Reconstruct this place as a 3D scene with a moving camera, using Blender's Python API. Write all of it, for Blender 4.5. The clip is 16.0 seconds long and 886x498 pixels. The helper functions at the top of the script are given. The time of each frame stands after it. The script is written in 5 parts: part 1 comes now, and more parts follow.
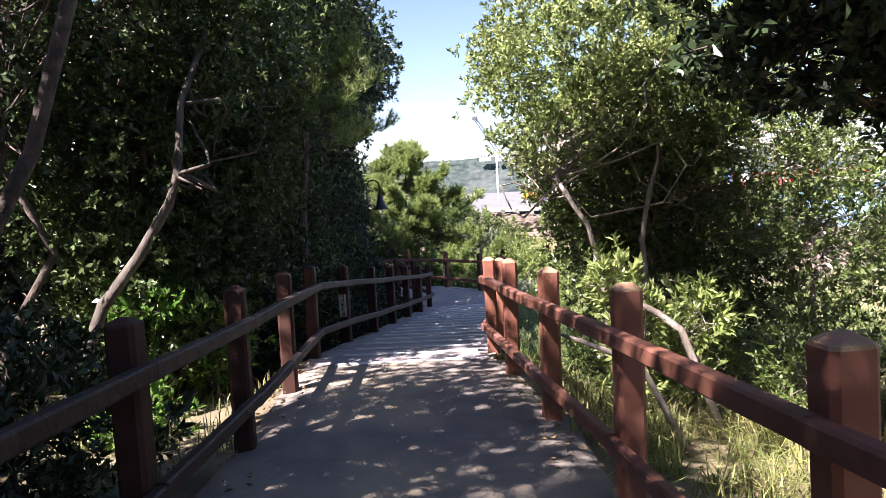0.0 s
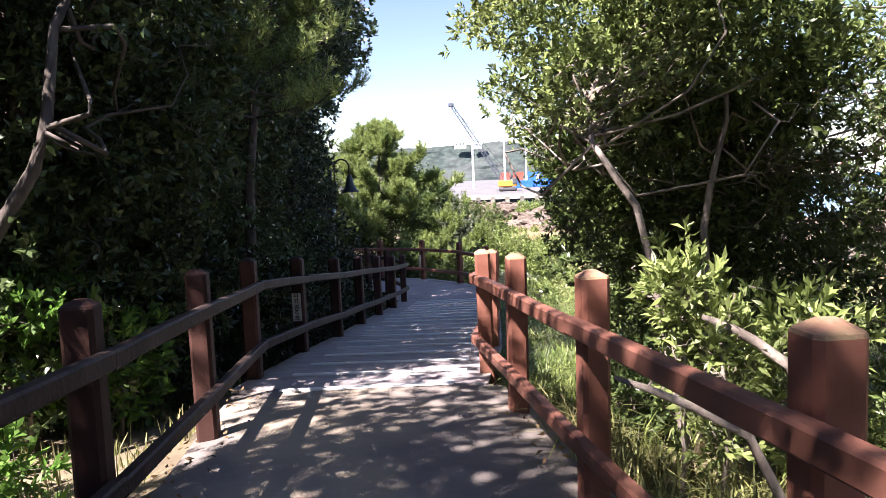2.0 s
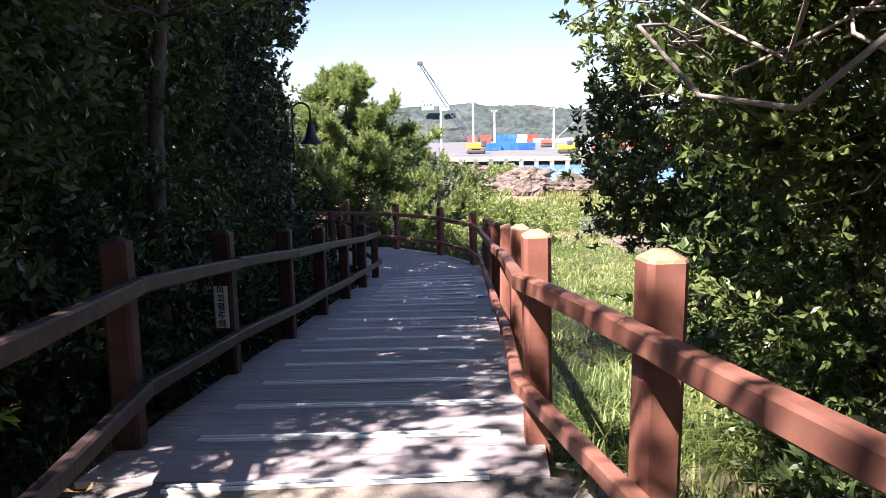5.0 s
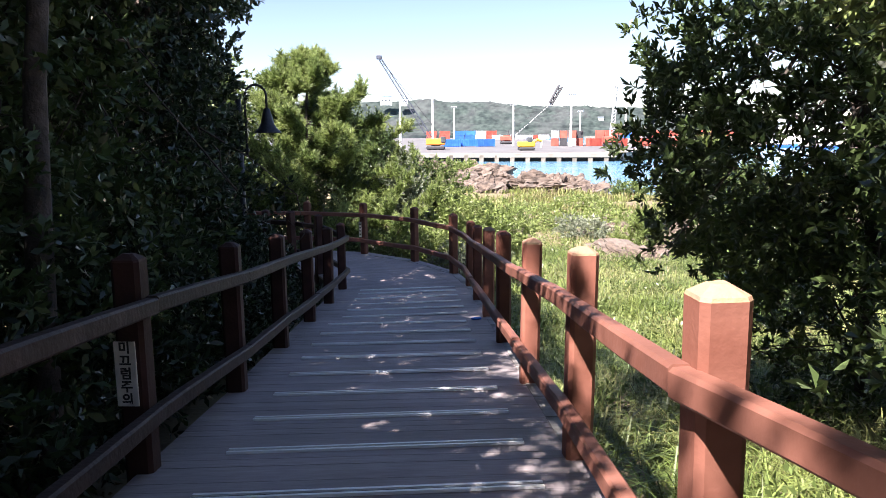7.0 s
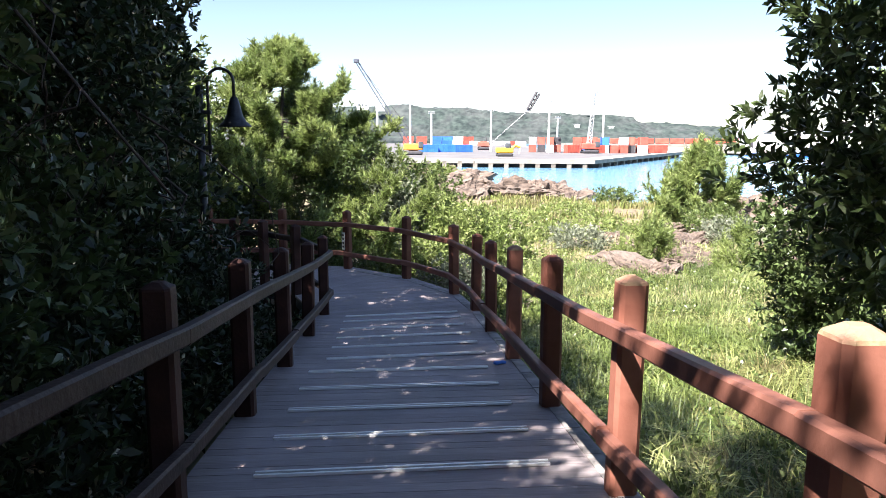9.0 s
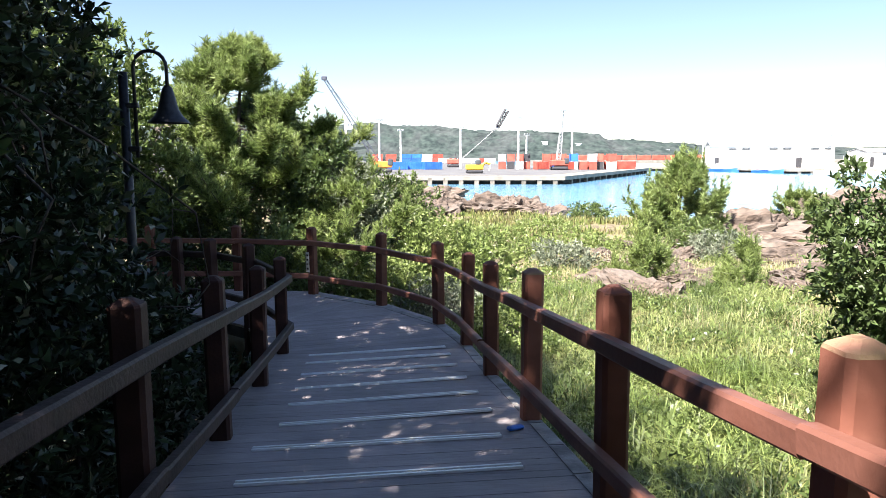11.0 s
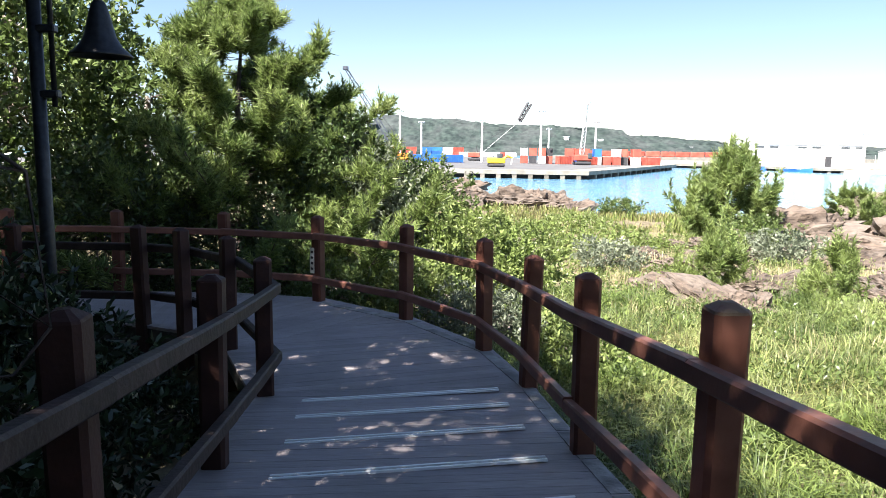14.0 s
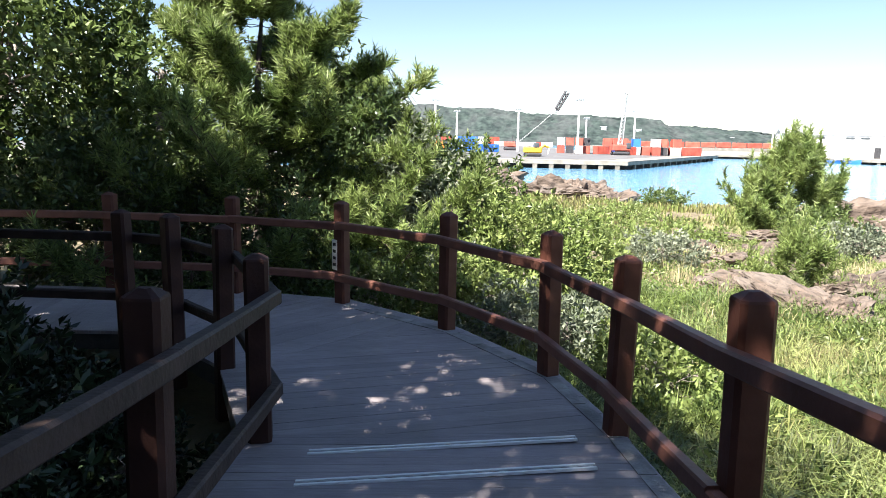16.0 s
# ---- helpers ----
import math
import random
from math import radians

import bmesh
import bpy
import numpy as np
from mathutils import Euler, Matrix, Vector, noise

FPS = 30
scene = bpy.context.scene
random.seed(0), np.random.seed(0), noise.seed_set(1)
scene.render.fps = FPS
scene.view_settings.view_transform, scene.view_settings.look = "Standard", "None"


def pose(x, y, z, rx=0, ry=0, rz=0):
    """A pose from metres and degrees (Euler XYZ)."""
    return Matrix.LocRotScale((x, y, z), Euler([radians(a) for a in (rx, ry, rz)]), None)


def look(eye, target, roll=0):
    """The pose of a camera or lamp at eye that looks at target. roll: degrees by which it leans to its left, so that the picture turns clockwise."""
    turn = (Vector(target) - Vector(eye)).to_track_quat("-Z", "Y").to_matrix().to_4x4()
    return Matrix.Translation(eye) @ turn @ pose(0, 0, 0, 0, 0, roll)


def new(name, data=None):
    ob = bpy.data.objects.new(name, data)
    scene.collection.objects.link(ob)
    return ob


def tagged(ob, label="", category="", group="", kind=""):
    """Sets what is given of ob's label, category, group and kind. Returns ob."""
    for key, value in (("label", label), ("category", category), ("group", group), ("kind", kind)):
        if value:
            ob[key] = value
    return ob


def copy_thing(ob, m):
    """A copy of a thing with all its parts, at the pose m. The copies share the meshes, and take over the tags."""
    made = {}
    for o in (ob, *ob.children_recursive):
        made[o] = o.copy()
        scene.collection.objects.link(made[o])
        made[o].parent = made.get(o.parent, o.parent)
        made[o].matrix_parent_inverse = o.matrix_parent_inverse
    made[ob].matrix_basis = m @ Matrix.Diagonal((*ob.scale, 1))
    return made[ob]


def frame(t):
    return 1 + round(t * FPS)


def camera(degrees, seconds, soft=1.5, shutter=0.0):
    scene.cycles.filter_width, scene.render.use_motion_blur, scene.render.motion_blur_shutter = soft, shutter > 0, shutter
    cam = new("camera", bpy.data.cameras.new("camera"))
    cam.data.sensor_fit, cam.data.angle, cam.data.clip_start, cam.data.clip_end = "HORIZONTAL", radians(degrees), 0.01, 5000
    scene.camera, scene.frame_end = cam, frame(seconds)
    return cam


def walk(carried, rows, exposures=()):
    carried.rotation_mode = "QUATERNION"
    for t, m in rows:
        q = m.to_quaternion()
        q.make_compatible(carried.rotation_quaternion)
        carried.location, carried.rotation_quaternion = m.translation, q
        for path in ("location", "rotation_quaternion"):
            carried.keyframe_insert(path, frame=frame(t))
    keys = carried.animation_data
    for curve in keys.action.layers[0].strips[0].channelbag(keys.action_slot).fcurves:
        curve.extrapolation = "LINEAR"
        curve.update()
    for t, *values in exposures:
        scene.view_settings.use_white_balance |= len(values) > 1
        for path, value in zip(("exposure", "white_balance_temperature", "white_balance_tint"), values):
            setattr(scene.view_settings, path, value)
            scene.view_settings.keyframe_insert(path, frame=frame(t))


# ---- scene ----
cam = camera(62.9, 16.0, soft=0.8)
PATH = [
    (0.0, (0.002, -0.071, 1.248), (-0.203, 1.911, 1.080), -3.26),
    (0.5, (-0.047, 0.435, 1.189), (-0.189, 2.421, 1.009), -2.26),
    (1.0, (-0.062, 0.994, 1.165), (-0.241, 2.974, 0.947), -2.19),
    (1.5, (-0.170, 1.476, 1.151), (-0.343, 3.459, 0.954), -1.91),
    (2.0, (-0.270, 2.032, 1.088), (-0.406, 4.017, 0.883), -2.57),
    (2.5, (-0.375, 2.546, 1.056), (-0.511, 4.529, 0.833), -2.47),
    (3.0, (-0.454, 3.054, 1.027), (-0.561, 5.036, 0.784), -2.21),
    (3.5, (-0.503, 3.580, 0.992), (-0.613, 5.558, 0.723), -1.00),
    (6.0, (-1.058, 6.030, 0.820), (-1.023, 8.004, 0.502), -1.45),
    (6.5, (-1.160, 6.521, 0.809), (-1.086, 8.494, 0.489), -1.12),
    (7.0, (-1.204, 7.084, 0.768), (-1.129, 9.056, 0.445), -0.42),
    (7.5, (-1.301, 7.617, 0.739), (-1.216, 9.588, 0.412), -0.33),
    (8.0, (-1.346, 8.181, 0.717), (-1.231, 10.151, 0.395), -0.19),
    (8.5, (-1.429, 8.701, 0.666), (-1.303, 10.672, 0.354), -0.01),
    (9.0, (-1.518, 9.182, 0.623), (-1.376, 11.153, 0.315), 0.17),
    (11.5, (-1.557, 11.583, 0.330), (-1.326, 13.553, 0.075), -0.19),
    (12.0, (-1.551, 12.037, 0.291), (-1.359, 14.010, 0.027), 0.18),
    (12.5, (-1.562, 12.475, 0.249), (-1.377, 14.448, -0.024), -0.11),
    (13.0, (-1.548, 12.970, 0.191), (-1.370, 14.942, -0.085), 1.30),
    (13.5, (-1.572, 13.415, 0.142), (-1.408, 15.389, -0.135), 1.23),
    (14.0, (-1.567, 13.909, 0.072), (-1.392, 15.882, -0.205), 0.81),
    (14.5, (-1.579, 14.354, 0.014), (-1.422, 16.327, -0.272), 0.94),
    (15.0, (-1.591, 14.769, -0.027), (-1.449, 16.741, -0.328), 0.57),
    (15.5, (-1.540, 15.216, -0.068), (-1.418, 17.191, -0.362), 0.30),
    (16.0, (-1.584, 15.627, -0.129), (-1.502, 17.601, -0.435), 1.07),
]
walk(cam, [(t, look(eye, target, roll)) for t, eye, target, roll in PATH],
     exposures=[(0.0, 2.3, 6500, 24), (3.5, 2.2, 6500, 24), (7.0, 2.1, 6500, 22), (9.0, 2.2, 6500, 18), (11.5, 2.05, 6500, 14), (16.0, 1.98, 6500, 12)])

# ---- sky and sun ----
TO_SUN = Vector((-0.50, -0.58, 1.0)).normalized()
world = bpy.data.worlds.new("sky")
scene.world = world
world.use_nodes = True
wn = world.node_tree.nodes
sky = wn.new("ShaderNodeTexSky")
sky.sky_type = "NISHITA"
sky.sun_disc = False
sky.sun_elevation = math.asin(TO_SUN.z)
sky.sun_rotation = math.atan2(TO_SUN.x, TO_SUN.y)
sky.air_density, sky.dust_density, sky.ozone_density = 0.85, 0.22, 1.2
world.node_tree.links.new(sky.outputs[0], wn["Background"].inputs[0])
wn["Background"].inputs[1].default_value = 0.052
sun = new("sun", bpy.data.lights.new("sun", "SUN"))
sun.data.energy, sun.data.angle, sun.data.color = 5.0, radians(0.6), (1.0, 0.95, 0.87)
sun.matrix_world = look(TO_SUN * 60, (0, 0, 0))


# ---- materials ----
def mat(name, c1, c2, scale=8.0, rough=0.8, bump=0.2, bscale=None, metal=0.0, detail=6.0, big=0.0, bigscale=0.6,
        bigcol=(0.1, 0.1, 0.1), stretch=(1, 1, 1), rand=0.0, island=0.0, translucent=0.0, spec=0.5, bdist=0.02):
    """A node material: two tones by noise, larger stains, relief, and a shift of value from piece to piece."""
    m = bpy.data.materials.new(name)
    m.use_nodes = True
    nt, N, L = m.node_tree, m.node_tree.nodes, m.node_tree.links
    b = N["Principled BSDF"]
    co = N.new("ShaderNodeTexCoord")
    mp = N.new("ShaderNodeMapping")
    mp.inputs["Scale"].default_value = stretch
    L.new(co.outputs["Object"], mp.inputs[0])
    n1 = N.new("ShaderNodeTexNoise")
    n1.inputs["Scale"].default_value, n1.inputs["Detail"].default_value = scale, detail
    L.new(mp.outputs[0], n1.inputs["Vector"])
    rp = N.new("ShaderNodeValToRGB")
    rp.color_ramp.elements[0].position, rp.color_ramp.elements[1].position = 0.32, 0.68
    rp.color_ramp.elements[0].color, rp.color_ramp.elements[1].color = (*c1, 1), (*c2, 1)
    L.new(n1.outputs[0], rp.inputs[0])
    col = rp.outputs[0]
    if big:
        n2 = N.new("ShaderNodeTexNoise")
        n2.inputs["Scale"].default_value, n2.inputs["Detail"].default_value = bigscale, 3
        L.new(co.outputs["Object"], n2.inputs["Vector"])
        r2 = N.new("ShaderNodeValToRGB")
        r2.color_ramp.elements[0].position, r2.color_ramp.elements[1].position = 0.45, 0.62
        r2.color_ramp.elements[0].color, r2.color_ramp.elements[1].color = (0, 0, 0, 1), (big, big, big, 1)
        L.new(n2.outputs[0], r2.inputs[0])
        mx = N.new("ShaderNodeMix")
        mx.data_type = "RGBA"
        L.new(r2.outputs[0], mx.inputs[0])
        L.new(col, mx.inputs[6])
        mx.inputs[7].default_value = (*bigcol, 1)
        col = mx.outputs[2]
    if rand or island:
        src = N.new("ShaderNodeNewGeometry").outputs["Random Per Island"] if island else N.new("ShaderNodeObjectInfo").outputs["Random"]
        mr = N.new("ShaderNodeMapRange")
        k = island or rand
        mr.inputs[3].default_value, mr.inputs[4].default_value = 1 - k, 1 + k
        L.new(src, mr.inputs[0])
        hs = N.new("ShaderNodeHueSaturation")
        L.new(mr.outputs[0], hs.inputs["Value"])
        L.new(col, hs.inputs["Color"])
        col = hs.outputs[0]
    L.new(col, b.inputs["Base Color"])
    b.inputs["Roughness"].default_value, b.inputs["Metallic"].default_value = rough, metal
    b.inputs["Specular IOR Level"].default_value = spec
    if bump:
        nb = N.new("ShaderNodeTexNoise")
        nb.inputs["Scale"].default_value, nb.inputs["Detail"].default_value = bscale or scale * 3, 5
        L.new(mp.outputs[0], nb.inputs["Vector"])
        bp = N.new("ShaderNodeBump")
        bp.inputs["Strength"].default_value, bp.inputs["Distance"].default_value = bump, bdist
        L.new(nb.outputs[0], bp.inputs["Height"])
        L.new(bp.outputs[0], b.inputs["Normal"])
    if translucent:
        tr = N.new("ShaderNodeBsdfTranslucent")
        L.new(col, tr.inputs[0])
        ms = N.new("ShaderNodeMixShader")
        ms.inputs[0].default_value = translucent
        L.new(b.outputs[0], ms.inputs[1])
        L.new(tr.outputs[0], ms.inputs[2])
        L.new(ms.outputs[0], N["Material Output"].inputs[0])
    return m


M_POST = mat("painted_post", (0.21, 0.082, 0.056), (0.30, 0.128, 0.09), 5, 0.6, 0.12, 40, big=0.5, bigscale=2.5, bigcol=(0.14, 0.055, 0.04), rand=0.12, spec=0.25)
# The post paint again, darkened to stand for tree shade past y 13.2.
M_POSTSHADED = mat("shaded_post", (0.11, 0.042, 0.029), (0.17, 0.07, 0.05), 5, 0.6, 0.12, 40, big=0.5, bigscale=2.5, bigcol=(0.07, 0.03, 0.022), rand=0.15, spec=0.2)
M_CAP = mat("worn_post_top", (0.26, 0.20, 0.11), (0.30, 0.155, 0.105), 9, 0.75, 0.3, 50, rand=0.2)
M_RAIL = mat("painted_rail", (0.175, 0.072, 0.05), (0.26, 0.115, 0.083), 6, 0.55, 0.12, 30, big=0.6, bigscale=3, bigcol=(0.13, 0.055, 0.04), rand=0.12, spec=0.25)
# Landward posts and rails: same paint, with the trees' deep shade in the colour.
M_POSTDEEPSHADE = mat("deep_shade_post", (0.038, 0.018, 0.015), (0.075, 0.034, 0.027), 5, 0.65, 0.15, 40, big=0.5, bigscale=2.5, bigcol=(0.030, 0.016, 0.013), rand=0.15, spec=0.2)
M_RAILSHADED = mat("shaded_rail", (0.032, 0.022, 0.02), (0.066, 0.044, 0.04), 7, 0.6, 0.3, 30, big=0.4, bigscale=2, bigcol=(0.04, 0.024, 0.02), rand=0.12, spec=0.2)
M_PLANK = mat("deck_plank", (0.285, 0.248, 0.252), (0.37, 0.325, 0.328), 6, 0.7, 0.35, 30, stretch=(1, 9, 9), big=0.35, bigscale=1.2, bigcol=(0.16, 0.145, 0.14), rand=0.10)
M_STRIP = mat("metal_strip", (0.82, 0.83, 0.83), (0.90, 0.91, 0.91), 20, 0.35, 0.05, 60)
M_STRIPDARK = mat("strip_rubber", (0.05, 0.05, 0.055), (0.09, 0.09, 0.09), 30, 0.8, 0.2)
M_EARTH = mat("packed_path", (0.155, 0.135, 0.128), (0.22, 0.19, 0.17), 3.5, 0.9, 0.5, 60, big=0.75, bigscale=0.9, bigcol=(0.33, 0.27, 0.20))
M_STEEL = mat("dark_steel", (0.03, 0.03, 0.032), (0.06, 0.055, 0.05), 12, 0.6, 0.2)
M_SOIL = mat("soil_and_litter", (0.09, 0.07, 0.045), (0.22, 0.18, 0.11), 1.6, 0.95, 0.9, 18, big=0.6, bigscale=0.12, bigcol=(0.20, 0.19, 0.08))
M_ROCK = mat("lava_rock", (0.042, 0.031, 0.024), (0.17, 0.128, 0.10), 5.0, 0.95, 1.0, 7.0, big=0.45, bigscale=1.6, bigcol=(0.23, 0.195, 0.165), rand=0.15, bdist=0.12, detail=12)
M_CONC = mat("quay_concrete", (0.19, 0.172, 0.142), (0.31, 0.285, 0.245), 0.4, 0.9, 0.2, 4)
M_ASPH = mat("quay_asphalt", (0.10, 0.10, 0.105), (0.15, 0.15, 0.15), 0.15, 0.9, 0.1)


# ---- building blocks ----
def part(name, bm, material, parent=None, label="", smooth=False):
    """Links a bmesh as one mesh object, under a thing or a part where one is given."""
    me = bpy.data.meshes.new(name)
    bm.to_mesh(me)
    bm.free()
    for m in material if isinstance(material, (list, tuple)) else [material]:
        me.materials.append(m)
    if smooth:
        me.shade_smooth()
    ob = new(name, me)
    if parent:
        ob.parent = parent
        ob.matrix_parent_inverse = parent.matrix_basis.inverted()
    if label:
        tagged(ob, label)
    return ob


def thing(name, at, label, category, group="", kind=""):
    ob = new(name)
    ob.location = at
    ob.empty_display_size = 0.2
    ob.matrix_basis = Matrix.Translation(at)
    return tagged(ob, label, category, group, kind)


def box(bm, m, sx, sy, sz, bevel=0.0):
    r = bmesh.ops.create_cube(bm, size=1.0, matrix=m @ Matrix.Diagonal((sx, sy, sz, 1)))
    if bevel:
        edges = list({e for v in r["verts"] for e in v.link_edges})
        bmesh.ops.bevel(bm, geom=edges, offset=bevel, segments=1, affect="EDGES", profile=0.5)


def tube(bm, pts, radii, sides=7):
    """A tapered tube through points."""
    rings = []
    for i, p in enumerate(pts):
        p = Vector(p)
        d = (Vector(pts[min(i + 1, len(pts) - 1)]) - Vector(pts[max(i - 1, 0)])).normalized()
        a = d.orthogonal().normalized() if abs(d.z) > 0.95 else d.cross(Vector((0, 0, 1))).normalized()
        b = d.cross(a)
        rings.append([bm.verts.new(p + float(radii[i]) * (math.cos(k * math.tau / sides) * a + math.sin(k * math.tau / sides) * b)) for k in range(sides)])
    for r0, r1 in zip(rings, rings[1:]):
        for k in range(sides):
            bm.faces.new((r0[k], r0[(k + 1) % sides], r1[(k + 1) % sides], r1[k]))
    bm.faces.new(rings[0][::-1])
    bm.faces.new(rings[-1])


def prism(bm, poly, top, depth):
    """A flat board of the outline poly (x, y), its top given by top(x, y)."""
    up = [bm.verts.new((x, y, top(x, y))) for x, y in poly]
    lo = [bm.verts.new((x, y, top(x, y) - depth)) for x, y in poly]
    bm.faces.new(up)
    bm.faces.new(lo[::-1])
    n = len(poly)
    for i in range(n):
        bm.faces.new((up[i], lo[i], lo[(i + 1) % n], up[(i + 1) % n]))
    bmesh.ops.recalc_face_normals(bm, faces=bm.faces)


def clip(poly, n, d):
    """The part of a convex outline where n.p <= d."""
    out = []
    for i, p in enumerate(poly):
        q = poly[(i + 1) % len(poly)]
        a, b = n[0] * p[0] + n[1] * p[1] - d, n[0] * q[0] + n[1] * q[1] - d
        if a <= 0:
            out.append(p)
        if (a < 0 < b) or (b < 0 < a):
            k = a / (a - b)
            out.append((p[0] + k * (q[0] - p[0]), p[1] + k * (q[1] - p[1])))
    return out


def quads(name, verts, nper, material, parent=None, label=""):
    """One mesh of many separate faces, each of nper corners; verts is an array (faces * nper, 3)."""
    n = len(verts) // nper
    me = bpy.data.meshes.new(name)
    me.vertices.add(n * nper)
    me.vertices.foreach_set("co", np.ascontiguousarray(verts, dtype=np.float32).ravel())
    me.loops.add(n * nper)
    me.loops.foreach_set("vertex_index", np.arange(n * nper, dtype=np.int32))
    me.polygons.add(n)
    me.polygons.foreach_set("loop_start", np.arange(0, n * nper, nper, dtype=np.int32))
    me.polygons.foreach_set("loop_total", np.full(n, nper, dtype=np.int32))
    me.update(calc_edges=True)
    me.materials.append(material)
    ob = new(name, me)
    if parent:
        ob.parent = parent
        ob.matrix_parent_inverse = parent.matrix_basis.inverted()
    if label:
        tagged(ob, label)
    return ob


# ---- the lie of the land ----
def lerp_table(v, table):
    return float(np.interp(v, [a for a, _ in table], [b for _, b in table]))


DECK = [(-12, 0.3), (-3, -0.12), (0, -0.32), (3.9, -0.53), (5.7, -0.64), (7.5, -0.74), (9.0, -0.86), (11, -1.08), (12.8, -1.30),
        (14.6, -1.49), (16.5, -1.70), (18.4, -1.92), (20.0, -2.07), (24.0, -2.10), (60, -2.1)]
LAND = [(-40, 1.5), (-10, 0.2), (0, -0.50), (6, -0.95), (9, -1.30), (13, -1.90), (17, -2.4), (21, -2.80), (26, -3.05), (35, -3.65), (50, -4.5),
        (70, -5.5), (90, -6.0), (120, -6.3), (400, -6.4)]
SHORE = [(-400, 260), (-60, 190), (2, 165), (9, 140), (13.5, 108), (16, 90), (19, 81), (26, 77), (34, 80), (47, 92), (66, 106), (90, 112), (400, 100)]
CENTRE = [(-12, 0.0), (0, -0.5), (3.9, -0.75), (5.7, -0.95), (7.5, -1.25), (9.0, -1.5), (60, -1.45)]
SEA = -6.75


def deck_z(x, y):
    return lerp_table(y, DECK)


def ground_z(x, y):
    z = lerp_table(y, LAND)
    z += 0.25 * noise.noise((x * 0.13, y * 0.13, 0)) * min(1, max(0, (y - 8) / 10)) * 1.6
    z += 0.07 * noise.noise((x * 0.7, y * 0.7, 5))
    if y < 40:
        z += max(0.0, min(1.0, (-x - 4) / 6)) * 0.5
    off = abs(x - lerp_table(y, CENTRE))
    if y < 9.2:
        k = max(0.0, min(1.0, (2.1 - off) / 0.9))
        z = z * (1 - k) + (deck_z(x, y) - 0.06) * k
    elif off < 3 and y < 26:
        z = min(z, deck_z(x, y) - 0.35)
    gap = y - lerp_table(x, SHORE) + 5 * noise.noise((x * 0.11, y * 0.11, 9))
    if gap > -6:
        k = min(1.0, (gap + 6) / 12)
        z = z * (1 - k) + (SEA - 3.0) * k
    return z


xs = sorted(set([-400, -250, -150, -100, -70, -50, -40, -32, -26, -22] + [round(-18 + 0.6 * i, 2) for i in range(61)] +
                [20, 22, 24, 26, 28, 30, 33, 36, 40, 45, 50, 56, 63, 72, 85, 100, 130, 180, 260, 400]))
ys = sorted(set([-400, -200, -100, -60, -40, -25, -15, -10] + [round(-6 + 0.6 * i, 2) for i in range(70)] +
                [37, 38, 39.5, 41, 43, 45, 47, 49, 52, 55, 58, 61, 64, 67, 70, 73, 76, 79, 82, 85, 88, 92, 96, 101, 107, 114, 122, 131, 141, 152, 165, 180, 200, 260, 400]))
bm = bmesh.new()
grid = [[bm.verts.new((x, y, ground_z(x, y))) for x in xs] for y in ys]
for j in range(len(ys) - 1):
    for i in range(len(xs) - 1):
        bm.faces.new((grid[j][i], grid[j][i + 1], grid[j + 1][i + 1], grid[j + 1][i]))
ground = tagged(part("ground", bm, M_SOIL, smooth=True), "grassy coastal slope of soil and leaf litter falling to the sea", "ground", kind="structure")

# water, one sheet to the horizon
M_SEA = bpy.data.materials.new("harbour_water")
M_SEA.use_nodes = True
nt = M_SEA.node_tree
b = nt.nodes["Principled BSDF"]
b.inputs["Base Color"].default_value = (0.10, 0.24, 0.36, 1)
b.inputs["Roughness"].default_value = 0.12
nz = nt.nodes.new("ShaderNodeTexNoise")
nz.inputs["Scale"].default_value, nz.inputs["Detail"].default_value = 0.5, 5
co = nt.nodes.new("ShaderNodeTexCoord")
mp = nt.nodes.new("ShaderNodeMapping")
mp.inputs["Scale"].default_value = (0.5, 1.3, 1)
nt.links.new(co.outputs["Object"], mp.inputs[0])
nt.links.new(mp.outputs[0], nz.inputs["Vector"])
bp = nt.nodes.new("ShaderNodeBump")
bp.inputs["Strength"].default_value, bp.inputs["Distance"].default_value = 0.9, 0.5
nt.links.new(nz.outputs[0], bp.inputs["Height"])
nt.links.new(bp.outputs[0], b.inputs["Normal"])
bm = bmesh.new()
bmesh.ops.create_grid(bm, x_segments=8, y_segments=8, size=4500, matrix=Matrix.Translation((0, 1200, SEA)))
tagged(part("water", bm, M_SEA), "calm pale blue harbour water", "water", kind="structure")

# the packed path that leads on to the boards
bm = bmesh.new()
rows_ = []
for y in np.arange(-8, 8.71, 0.3):
    c = lerp_table(y, CENTRE)
    row = []
    for k in range(11):
        u = -1 + 0.2 * k
        x = c + u * 1.32 + (0.05 * noise.noise((y, u * 3, 2)) if abs(u) > 0.9 else 0)
        row.append(bm.verts.new((x, y, deck_z(x, y) - 0.05 * abs(u) ** 6 + 0.008 * noise.noise((x * 3, y * 3, 1)))))
    rows_.append(row)
for r0, r1 in zip(rows_, rows_[1:]):
    for k in range(10):
        bm.faces.new((r0[k], r0[k + 1], r1[k + 1], r1[k]))
tagged(part("path", bm, M_EARTH, smooth=True), "packed sandy footpath with worn tan edges", "path", kind="structure")

